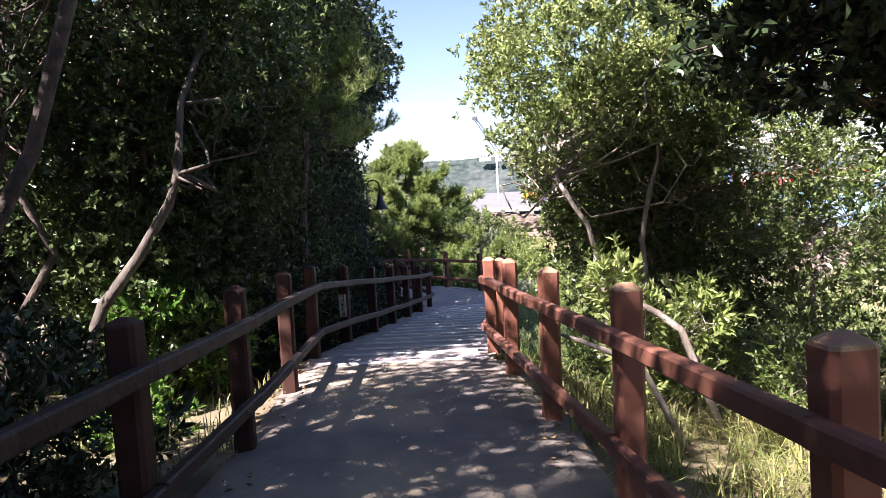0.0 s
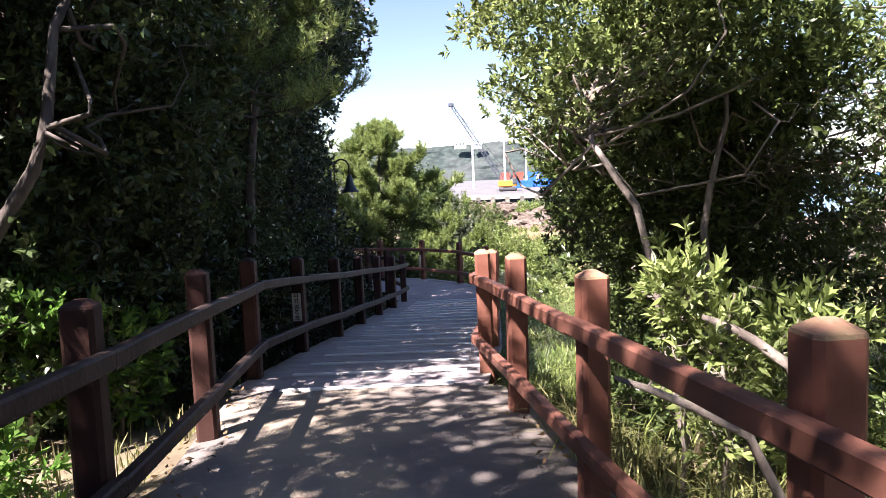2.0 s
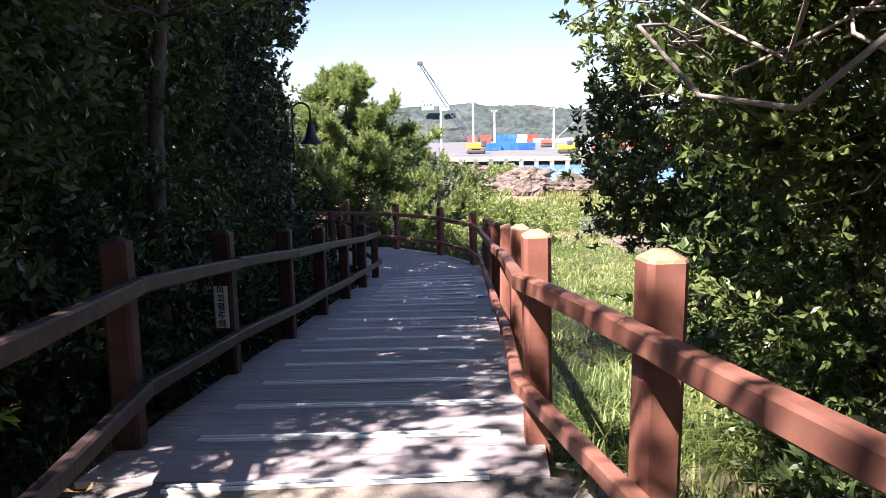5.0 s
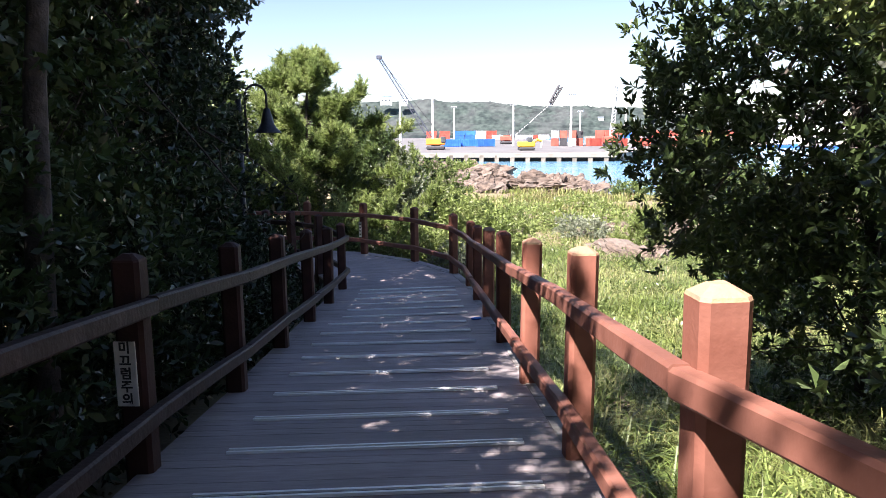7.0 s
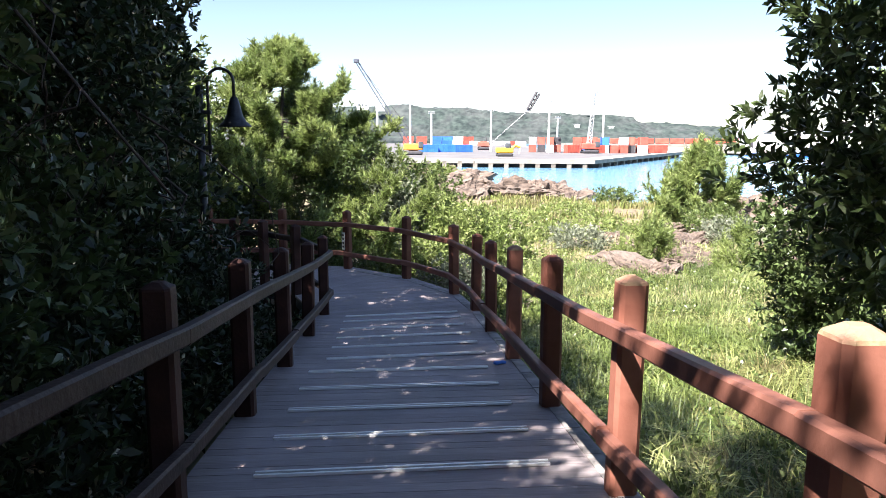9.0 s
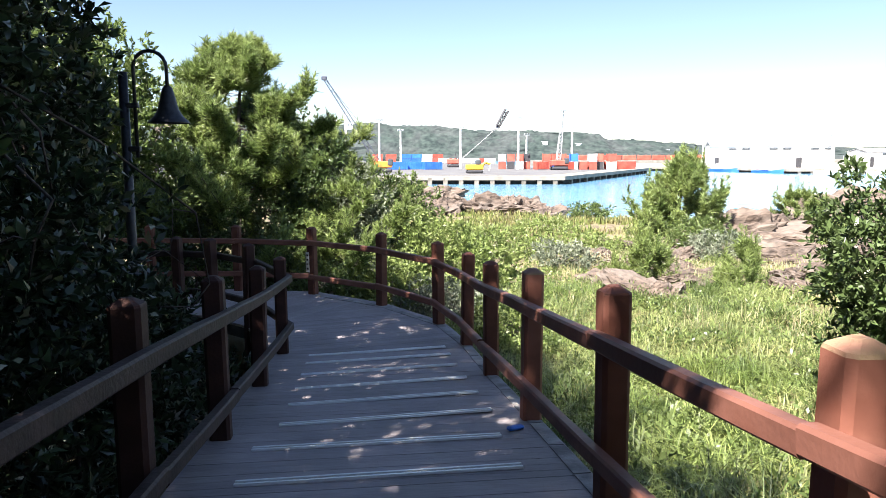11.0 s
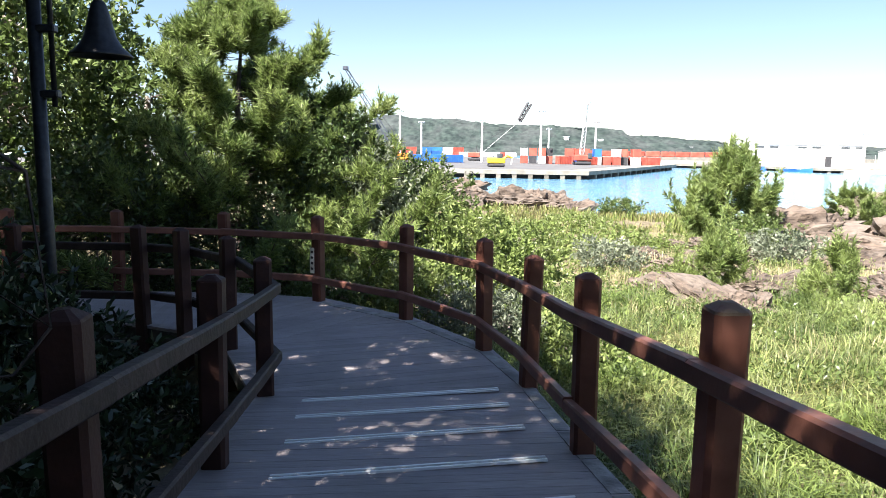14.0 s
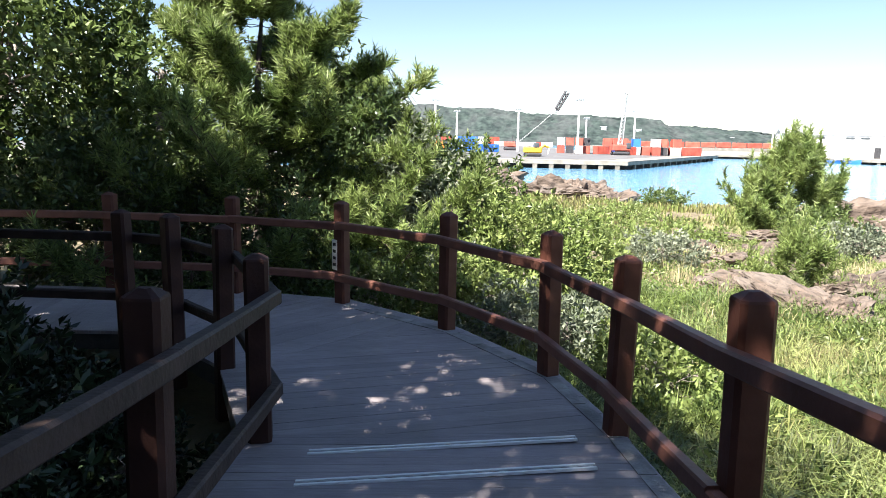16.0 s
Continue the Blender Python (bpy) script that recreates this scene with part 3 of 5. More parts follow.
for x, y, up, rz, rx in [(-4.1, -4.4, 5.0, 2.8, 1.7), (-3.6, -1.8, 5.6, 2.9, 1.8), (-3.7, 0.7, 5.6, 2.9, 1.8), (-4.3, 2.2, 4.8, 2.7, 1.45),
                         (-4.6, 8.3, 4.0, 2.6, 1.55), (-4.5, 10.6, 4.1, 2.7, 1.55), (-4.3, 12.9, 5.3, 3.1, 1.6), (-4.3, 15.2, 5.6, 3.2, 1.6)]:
    # Crowns at y 6-14 take the lighter leaf, the shaded rest the darker.
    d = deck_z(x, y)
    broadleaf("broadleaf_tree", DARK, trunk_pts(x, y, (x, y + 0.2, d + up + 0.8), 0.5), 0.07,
              [((x, y, d + up), (rx, 1.8, rz), 3400 if y < 4 else 4200), ((x + 0.1, y + 0.3, d + 0.8), (1.25, 1.6, 1.35), 1300), ((x - 0.2, y, d + 2.6), (1.2, 1.6, 1.3), 900)], M_LEAF_MID if 6 < y < 14 else M_LEAF_SHADE, M_BARKDARK, 0.10, 0.42, 11, 12)
# The high lump at y 5.4 is out of view, added to dapple the path.
broadleaf("broadleaf_tree", "slender dark evergreen between the fence and the thicket, high crown added for dapples", trunk_pts(-5.1, 6.8, (-5.1, 6.9, 3.6), 0.5), 0.06,
          [((-5.3, 7.0, 3.3), (1.3, 1.4, 1.5), 600), ((-3.9, 5.4, 4.4), (1.3, 1.6, 1.1), 400), ((-3.6, 7.6, 4.6), (1.0, 1.2, 0.8), 260)], M_LEAF_SHADE, M_BARKDARK, 0.12, 0.45, 9, 10)
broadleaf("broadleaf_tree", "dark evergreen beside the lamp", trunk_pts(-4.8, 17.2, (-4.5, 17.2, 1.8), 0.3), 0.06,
          [((-4.5, 17.2, 0.5), (0.95, 1.4, 2.1), 2100), ((-6.0, 19.0, 0.6), (1.2, 1.5, 2.2), 1500)], M_LEAF_SHADE, M_BARKDARK, 0.11, 0.42, 9, 12)
# High crowns added to keep the sun off the deck and ground at the bend.
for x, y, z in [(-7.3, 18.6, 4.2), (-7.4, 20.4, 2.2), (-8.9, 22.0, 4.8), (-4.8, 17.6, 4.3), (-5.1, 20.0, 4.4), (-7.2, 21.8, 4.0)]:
    broadleaf("broadleaf_tree", "added tall evergreen whose high crown blocks the sun over the bend", trunk_pts(x - 1.4, y, (x, y, z), 0.4), 0.09,
              [((x, y, z), (1.9, 2.1, 1.8), 3000)], M_LEAF_SHADE, M_BARKDARK, 0.13, 0.48, 9, 14)
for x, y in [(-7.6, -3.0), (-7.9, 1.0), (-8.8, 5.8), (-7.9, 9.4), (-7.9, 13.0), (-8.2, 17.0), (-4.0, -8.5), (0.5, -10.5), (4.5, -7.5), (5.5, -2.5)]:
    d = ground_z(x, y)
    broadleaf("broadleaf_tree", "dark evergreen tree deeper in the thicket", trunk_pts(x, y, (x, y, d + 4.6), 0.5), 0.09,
              [((x, y, d + 2.8), (2.2, 2.5, 3.2), 2200)], M_LEAF_SHADE, M_BARKDARK, 0.17, 0.48, 8, 10)
broadleaf("broadleaf_tree", "leaning dark tree with a bare crooked trunk behind the fence", [(-4.8, 6.6, -1.3), (-4.5, 6.72, -0.5), (-4.2, 6.82, 0.25), (-3.85, 6.95, 0.72), (-3.52, 7.05, 1.25), (-3.42, 7.1, 1.6), (-3.45, 7.35, 2.3), (-3.3, 7.8, 3.1)], 0.075,
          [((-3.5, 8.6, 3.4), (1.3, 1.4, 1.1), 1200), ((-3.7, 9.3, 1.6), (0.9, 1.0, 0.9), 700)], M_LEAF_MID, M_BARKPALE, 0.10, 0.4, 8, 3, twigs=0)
# Out of view: bough added over the path to shade the seaward tree.
broadleaf("broadleaf_tree", "added landward tree with an unseen bough that shades the seaward tree", trunk_pts(-4.7, 4.6, (-1.5, 4.8, 5.5), 0.4), 0.08,
          [((-0.7, 4.1, 5.6), (1.0, 0.9, 0.55), 620), ((-3.2, 4.5, 6.3), (0.8, 0.9, 0.6), 110)], M_LEAF_SHADE, M_BARKDARK, 0.12, 0.45, 9, 10)
# Unseen high crown, added so its shadow falls on the glossy tree.
broadleaf("broadleaf_tree", "added tall landward tree, crown out of view, shading the glossy seaward tree", trunk_pts(-5.2, 8.4, (-3.0, 8.2, 7.3), 0.4), 0.09,
          [((-2.8, 8.1, 7.6), (1.4, 1.4, 0.85), 1300)], M_LEAF_MID, M_BARKDARK, 0.12, 0.45, 9, 10)
# Crown added to block sun from the seaward posts and rails near y 14.6.
broadleaf("broadleaf_tree", "added evergreen leaning over the landward fence to shade the seaward posts", trunk_pts(-4.9, 11.8, (-3.2, 11.5, 4.6), 0.3), 0.07,
          [((-3.0, 11.5, 4.9), (0.9, 1.0, 0.85), 620)], M_LEAF_MID, M_BARKDARK, 0.10, 0.42, 10, 9)
for x, y, z, r, n in [(-4.25, 7.75, 0.15, 0.62, 130), (-5.0, 8.6, 0.05, 0.8, 170), (-3.75, 8.3, -0.35, 0.55, 110), (-5.6, 10.0, 0.1, 0.9, 150), (-3.7, 6.3, -0.75, 0.5, 90)]:
    g = ground_z(x, y)
    broadleaf("shrub", "sunlit broad-leaved sapling with whorled leaves in a gap of the thicket", [(x, y, g - 0.1), (x + 0.05, y, (g + z) / 2), (x, y + 0.05, z + 0.1)], 0.022,
              [((x, y, z), (r, r, 0.42), n), ((x, y, (g + z) / 2), (r * 0.8, r * 0.8, 0.35), n // 2)], M_LEAF_FRESH, M_BARK, 0.13, 0.34, 9, 9, spread=0.7, category="shrub")
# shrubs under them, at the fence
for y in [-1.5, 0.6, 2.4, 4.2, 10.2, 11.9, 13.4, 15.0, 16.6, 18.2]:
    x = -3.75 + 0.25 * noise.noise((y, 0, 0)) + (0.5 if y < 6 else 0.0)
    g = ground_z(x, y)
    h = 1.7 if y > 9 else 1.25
    # Shade at the fence foot is carried by the darkened leaf colour.
    broadleaf("shrub", "broad-leaved shrub behind the landward fence, leaf colour darkened for shade",
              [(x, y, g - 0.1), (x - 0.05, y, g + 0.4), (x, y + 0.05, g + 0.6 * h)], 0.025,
              [((x, y, g + 0.5 * h), (0.85, 1.15, 0.62 * h), 700)], M_LEAF_SHADE, M_BARKDARK, 0.10, 0.36, 8, 9, category="shrub")
pine("pine_tree", "tall dark pine with boughs reaching over the walk", ground_at(-3.6, 11.6, -0.1), 6.6, 2.5, 9, 1500, 0.13, 0.012, 22, (0.3, 0.2), r0=0.11, low=0.52, habit=0.5)

# seaward trees by the path
broadleaf("broadleaf_tree", "sunlit yellow-green evergreen tree with pale twisted trunk behind the fence", [(1.0, 6.65, -1.2), (0.88, 6.72, -0.3), (0.75, 6.75, 0.45), (0.66, 6.75, 0.83), (0.53, 6.78, 1.03), (0.40, 6.85, 1.26), (0.45, 7.2, 1.6), (0.7, 7.7, 2.0)], 0.034,
          [((0.95, 8.3, 2.65), (1.45, 1.8, 0.75), 3600), ((0.75, 9.3, 1.6), (1.0, 1.0, 0.8), 1200), ((2.6, 8.4, 2.4), (1.6, 1.9, 1.1), 1500), ((0.95, 7.6, 1.95), (0.6, 0.7, 0.42), 420), ((0.45, 7.2, 1.65), (0.6, 0.5, 0.36), 300)], M_LEAF_BRIGHT, M_BARK, 0.066, 0.36, 9, 6, twigs=4)
# Second tree added as the crown's shaded interior, in a darker leaf.
broadleaf("broadleaf_tree", "added small-leaved evergreen with pale twigs, darker leaf for the crown's shaded inside", trunk_pts(1.7, 8.3, (1.6, 8.2, 1.9), 0.4), 0.045,
          [((1.3, 8.5, 1.2), (1.1, 0.9, 0.85), 1200), ((2.5, 8.1, 1.2), (1.0, 1.0, 1.0), 1100), ((1.5, 8.6, 0.1), (1.0, 0.8, 0.7), 700), ((3.6, 7.6, 1.2), (1.1, 1.2, 1.3), 1100)], M_LEAF, M_BARK, 0.062, 0.38, 9, 11, twigs=6)
broadleaf("shrub", "dark leafy undergrowth behind the pale trunk", trunk_pts(2.0, 9.6, (2.0, 9.6, 0.4)), 0.03,
          [((2.0, 9.6, 0.1), (1.5, 1.2, 1.3), 1300)], M_LEAF_MID, M_BARKDARK, 0.09, 0.38, 9, 12, category="shrub")
broadleaf("broadleaf_tree", "large glossy evergreen tree overhanging the seaward fence", trunk_pts(2.6, 12.8, (2.3, 12.9, 2.4)), 0.07,
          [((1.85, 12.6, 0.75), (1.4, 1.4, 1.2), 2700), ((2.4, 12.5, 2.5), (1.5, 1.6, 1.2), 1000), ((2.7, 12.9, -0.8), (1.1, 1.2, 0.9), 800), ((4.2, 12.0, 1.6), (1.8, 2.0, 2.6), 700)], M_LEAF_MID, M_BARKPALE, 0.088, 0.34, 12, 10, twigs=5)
broadleaf("shrub", "rounded glossy evergreen bush standing in the meadow by the fence", trunk_pts(4.0, 17.8, (4.0, 17.8, -0.4)), 0.04,
          [((3.98, 17.8, -0.75), (0.95, 0.9, 0.95), 1300), ((4.2, 17.9, -1.7), (0.8, 0.8, 0.7), 600)], M_LEAF_MID, M_BARKPALE, 0.10, 0.36, 9, 10, category="shrub")
broadleaf("broadleaf_tree", "dark evergreen tree arching over the path", trunk_pts(3.5, 4.6, (2.5, 4.2, 2.7), 0.5), 0.07,
          [((2.1, 4.1, 2.75), (1.35, 1.3, 0.95), 1500), ((2.9, 4.6, 1.75), (0.9, 1.0, 0.7), 420), ((1.85, 4.5, 2.05), (0.75, 0.8, 0.5), 380), ((4.2, 4.9, 2.4), (1.8, 2.0, 1.6), 1500)], M_LEAF_SHADE, M_BARKDARK, 0.10, 0.42, 9, 12, twigs=6)
for x, y, h, n in [(5.0, 8.0, 5.0, 650), (6.4, 4.6, 5.0, 1500), (5.6, 1.6, 4.6, 1500), (3.9, 9.9, 2.6, 450)]:
    g = ground_z(x, y)
    broadleaf("broadleaf_tree", "evergreen tree at the back of the seaward thicket", trunk_pts(x, y, (x, y, g + h * 0.8)), 0.06,
              [((x, y, g + h * 0.55), (1.7, 2.0, h * 0.45), n)], M_LEAF, M_BARK, 0.11, 0.38, 8, 16)
for x, y, r, h in [(1.6, 6.75, 0.42, 1.2), (2.5, 6.4, 0.55, 0.95), (3.1, 4.4, 0.7, 0.8), (1.5, 7.7, 0.55, 0.9), (4.2, 6.0, 1.0, 1.4), (3.4, 8.4, 1.0, 1.5), (1.6, 9.6, 0.6, 0.9), (0.75, 7.6, 0.35, 0.8), (1.15, 8.6, 0.45, 0.8)]:
    g = ground_z(x, y)
    broadleaf("shrub", "bright green glossy-leaved shrub under the trees", [(x, y, g - 0.1), (x + 0.05, y, g + 0.3 * h), (x, y + 0.05, g + 0.6 * h)], 0.02,
              [((x, y, g + 0.52 * h), (r, r, 0.58 * h), 300)], M_LEAF if y > 4.5 and x > 1.4 else M_LEAF_MID, M_BARK, 0.085, 0.30, 10, 9, spread=0.6, category="shrub")

broadleaf("broadleaf_tree", "slim pale-barked stem with forked twigs in the seaward thicket", [(1.2, 7.35, -1.2), (1.28, 7.3, 0.0), (1.24, 7.3, 0.62), (1.29, 7.3, 0.93), (1.34, 7.3, 1.14), (1.42, 7.35, 1.38), (1.5, 7.6, 1.8)], 0.034,
          [((1.6, 7.7, 1.9), (0.9, 0.8, 0.7), 900), ((1.3, 8.3, 1.0), (1.1, 0.5, 0.8), 800)], M_LEAF, M_BARK, 0.085, 0.36, 9, 2, twigs=2)
for x, y, z, rx, n in [(0.80, 6.25, 0.36, 0.24, 90), (1.0, 6.15, 0.05, 0.28, 90), (1.5, 6.3, 0.05, 0.36, 120)]:
    g = ground_z(x, y)
    broadleaf("shrub", "bright whorled shrub at the foot of the pale trunk", [(x, y, g - 0.1), (x + 0.04, y, (g + z) / 2), (x, y + 0.03, z + 0.1)], 0.018,
              [((x, y, z), (rx, rx, 0.34), n), ((x, y, (g + z) / 2), (rx * 0.7, rx * 0.7, 0.3), n // 4)], M_LEAF_LIGHT, M_BARK, 0.095, 0.28, 11, 5, spread=0.55, category="shrub", twigs=2)

# Never in view: crowns added above the start to shade posts and thicket.
broadleaf("broadleaf_tree", "added unseen evergreen over the start, shading near posts and thicket", trunk_pts(2.9, -2.4, (0.6, -1.6, 4.6), 0.4), 0.09,
          [((-0.6, -1.4, 5.2), (1.9, 1.4, 0.9), 2000), ((0.7, 1.9, 5.7), (1.5, 1.4, 0.7), 1300)], M_LEAF_SHADE, M_BARKDARK, 0.12, 0.45, 9, 10)

# pines and shrubs round the turn
pine("pine_tree", "bushy black pine with upright shoots beyond the turn of the walk", ground_at(-4.5, 28.4, -0.1), 6.1, 4.6, 28, 10500, 0.18, 0.024, 34, (0.1, 1.4), r0=0.13, low=0.06, habit=0.82)
pine("pine_tree", "second bushy pine behind the turn", ground_at(-2.7, 30.0, -0.1), 4.1, 2.6, 17, 2900, 0.18, 0.021, 40, (0.2, 0.3), r0=0.10, low=0.06)
pine("pine_tree", "young green pine on the coastal meadow", ground_at(14.9, 46.6, -0.1), 4.3, 3.3, 18, 3000, 0.34, 0.05, 24, r0=0.12, low=0.0, habit=0.95, rise=0.75)
pine("pine_tree", "small pine among the shore rocks", ground_at(24.5, 52.0, 0.6), 2.2, 2.3, 8, 700, 0.26, 0.04, 18, r0=0.08, low=0.1)
pine("pine_tree", "knee-high pine seedling in the meadow", ground_at(7.95, 28.1, -0.05), 1.25, 0.75, 8, 260, 0.17, 0.022, 18, r0=0.03, low=0.05)
pine("pine_tree", "low spreading pine in the meadow", ground_at(5.9, 29.2, -0.05), 1.3, 1.1, 8, 420, 0.18, 0.024, 18, r0=0.03, low=0.02)
for x, y, h, r, n, leaf, ln, label in [
    (-8.4, 28.4, 6.4, 2.3, 4200, M_LEAF, 0.16, "fresh green broadleaf tree in the sun beyond the turn"),
    (-11.6, 27.4, 6.6, 2.4, 2600, M_LEAF_FRESH, 0.17, "fresh green broadleaf tree in the sun beyond the turn"),
    (-14.5, 24.0, 6.6, 2.6, 1800, M_LEAF, 0.18, "broadleaf tree closing the view beyond the turn"),
    (-7.0, 31.5, 5.4, 2.4, 2200, M_LEAF, 0.15, "green broadleaf tree behind the pines")]:
    g = ground_z(x, y)
    broadleaf("broadleaf_tree", label, trunk_pts(x, y, (x, y, g + h * 0.8)), 0.10, [((x, y, g + h * 0.55), (r, r, h * 0.46), n)], leaf, M_BARK, ln, 0.42, 8, 16)
for x, y, h, r, n, leaf, ln, label in [
    (-3.2, 29.0, 4.2, 1.4, 3200, M_LEAF_MID, 0.11, "dense dark green shrub against the pine"),
    (-2.1, 29.5, 3.3, 1.3, 2600, M_LEAF_MID, 0.11, "dense dark green shrub against the pine"),
    (-1.7, 28.6, 3.0, 0.9, 1500, M_LEAF_GREY, 0.11, "tall silvery-leaved shrub beside the pine"),
    (-0.7, 30.4, 2.9, 1.3, 2000, M_LEAF, 0.12, "dense green shrub beyond the turn"),
    (0.4, 28.6, 1.9, 1.2, 1500, M_LEAF_LIGHT, 0.12, "bright green shrub outside the bend"),
    (-0.9, 26.4, 1.3, 0.9, 700, M_LEAF_LIGHT, 0.11, "bright green shrub outside the bend"),
    (1.6, 30.4, 1.5, 1.2, 700, M_LEAF_LIGHT, 0.13, "bright green shrub outside the bend"),
    (-2.3, 26.0, 1.2, 0.8, 500, M_LEAF, 0.10, "low green shrub outside the bend"),
    (0.4, 24.6, 0.95, 0.7, 500, M_LEAF_GREY, 0.09, "low silvery shrub against the fence"),
    (0.9, 22.6, 0.8, 0.7, 450, M_LEAF_LIGHT, 0.09, "low green shrub against the fence"),
    (-0.2, 25.6, 0.9, 0.7, 420, M_LEAF_GREY, 0.09, "low silvery shrub against the fence"),
    (-5.2, 27.3, 2.4, 1.1, 1000, M_LEAF_MID, 0.12, "shaded green shrub at the foot of the pine"),
    (-3.2, 27.4, 1.7, 0.9, 800, M_LEAF_MID, 0.11, "shaded green shrub at the foot of the pine"),
    (-6.4, 26.6, 2.7, 1.3, 1500, M_LEAF_MID, 0.12, "dark shrub behind the landing fence"),
    (-8.6, 26.3, 2.6, 1.4, 1400, M_LEAF_MID, 0.12, "dark shrub behind the landing fence"),
    (-11.0, 26.4, 2.8, 1.5, 1100, M_LEAF_SHADE, 0.13, "dark shrub behind the landing fence"),
    (-4.0, 26.3, 1.2, 0.9, 600, M_LEAF, 0.10, "green shrub behind the landing fence"),
    # Shrubs in darkened leaf, added to give the bend its shade.
    (-5.0, 20.8, 1.5, 0.9, 700, M_LEAF_SHADE, 0.10, "shrub inside the bend, leaves coloured dark for shade"),
    (-6.2, 20.8, 3.4, 1.2, 1500, M_LEAF_SHADE, 0.11, "shrub inside the bend, leaves coloured dark for shade"),
    (-4.1, 18.7, 1.5, 0.8, 800, M_LEAF_SHADE, 0.10, "shrub inside the bend, leaves coloured dark for shade"),
    (-3.6, 20.6, 0.7, 0.5, 350, M_LEAF_SHADE, 0.09, "low shrub added under the bend, dark to stand for shade"),
    (-4.7, 21.8, 0.7, 0.7, 400, M_LEAF_SHADE, 0.09, "low shrub added under the bend, dark to stand for shade"),
    (-8.2, 21.0, 3.6, 1.5, 1200, M_LEAF_SHADE, 0.13, "shrub inside the bend, leaves coloured dark for shade"),
    (5.4, 35.2, 0.9, 1.1, 420, M_LEAF_GREY, 0.13, "low silvery shrub in the meadow"),
    (12.8, 38.4, 1.1, 1.3, 480, M_LEAF_GREY, 0.15, "low silvery shrub in the meadow"),
    (13.4, 41.5, 1.4, 1.6, 500, M_LEAF, 0.15, "low green shrub in the meadow"),
    (4.0, 40.5, 1.1, 2.0, 500, M_LEAF_LIGHT, 0.15, "low green shrub in the meadow"),
    (8.4, 43.0, 0.9, 2.0, 420, M_LEAF_LIGHT, 0.16, "low green shrub in the meadow"),
    (10.2, 56.0, 1.0, 2.2, 420, M_LEAF_LIGHT, 0.18, "low green shrub in the meadow"),
    (18.5, 39.0, 1.6, 1.2, 420, M_LEAF_LIGHT, 0.16, "rounded green shrub among the rocks"),
    (6.0, 112.0, 2.6, 2.6, 500, M_LEAF_LIGHT, 0.4, "green shrub on the rocky spit"),
    (18.8, 74.0, 1.4, 1.8, 300, M_LEAF, 0.28, "green shrub on the shore")]:
    g = ground_z(x, y)
    broadleaf("shrub", label, [(x, y, g - 0.1), (x + 0.05, y, g + 0.3 * h), (x, y + 0.05, g + 0.6 * h)], 0.03,
              [((x, y, g + 0.5 * h), (r, r, 0.58 * h), n)], leaf, M_BARK, ln, 0.36, 8, 10, category="shrub")

# ---- harbour ----
QUAY = -4.85
# Shadow under the quay edge is put into this near-black colour.
M_WALLSHADE = mat("quay_wall", (0.02, 0.019, 0.018), (0.055, 0.05, 0.045), 0.5, 0.95, 0.4, 3)
M_WHITE = mat("white_paint", (0.74, 0.74, 0.72), (0.84, 0.84, 0.82), 0.5, 0.6, 0.05)
M_ROOF = mat("roof_sheet", (0.55, 0.57, 0.58), (0.66, 0.68, 0.69), 0.6, 0.5, 0.05)
M_BLUE = mat("blue_paint", (0.02, 0.12, 0.50), (0.04, 0.18, 0.60), 0.5, 0.5, 0.1, rand=0.25)
M_RED = mat("red_paint", (0.36, 0.065, 0.045), (0.48, 0.11, 0.075), 0.5, 0.55, 0.1, rand=0.25)
M_ORANGE = mat("orange_paint", (0.72, 0.22, 0.03), (0.80, 0.28, 0.05), 0.5, 0.5, 0.1)
M_YELLOW = mat("yellow_paint", (0.80, 0.46, 0.03), (0.85, 0.52, 0.05), 0.5, 0.5, 0.1)
M_GREYP = mat("grey_paint", (0.42, 0.44, 0.45), (0.55, 0.57, 0.58), 0.5, 0.5, 0.1)
M_BOOM = mat("boom_paint", (0.05, 0.06, 0.08), (0.10, 0.11, 0.14), 2, 0.5, 0.1)
M_DARK = mat("dark_paint", (0.03, 0.03, 0.035), (0.06, 0.06, 0.065), 2, 0.5, 0.1)
M_GLASS = mat("window_glass", (0.05, 0.06, 0.07), (0.09, 0.10, 0.11), 1, 0.1, 0)
M_HILL = mat("wooded_hill", (0.008, 0.017, 0.017), (0.045, 0.066, 0.058), 0.16, 0.95, 0.0, big=0.3, bigscale=0.03, bigcol=(0.10, 0.10, 0.105), detail=12)

QEDGE = [(-160, 216), (-40, 191), (46.3, 177.3), (107, 273)]
bm = bmesh.new()
prism(bm, QEDGE + [(100, 292), (66, 312), (84, 560), (-160, 560)], lambda x, y: QUAY, 0.9)
tagged(part("quay", bm, M_CONC), "pale concrete container quay", "quay", kind="structure")
bm = bmesh.new()
prism(bm, [(-158, 222), (-40, 198), (43, 185), (100, 276), (96, 288), (64, 309), (81, 556), (-158, 556)], lambda x, y: QUAY + 0.03, 0.02)
tagged(part("quay_yard", bm, M_ASPH), "grey asphalt container yard on the quay", "yard", kind="structure")
bm = bmesh.new()
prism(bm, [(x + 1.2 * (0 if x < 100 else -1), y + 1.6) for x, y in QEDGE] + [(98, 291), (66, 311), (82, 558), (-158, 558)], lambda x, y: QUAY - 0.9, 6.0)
tagged(part("quay_wall", bm, M_WALLSHADE), "recessed quay wall below the edge beam, coloured dark for its shadow", "quay", kind="structure")


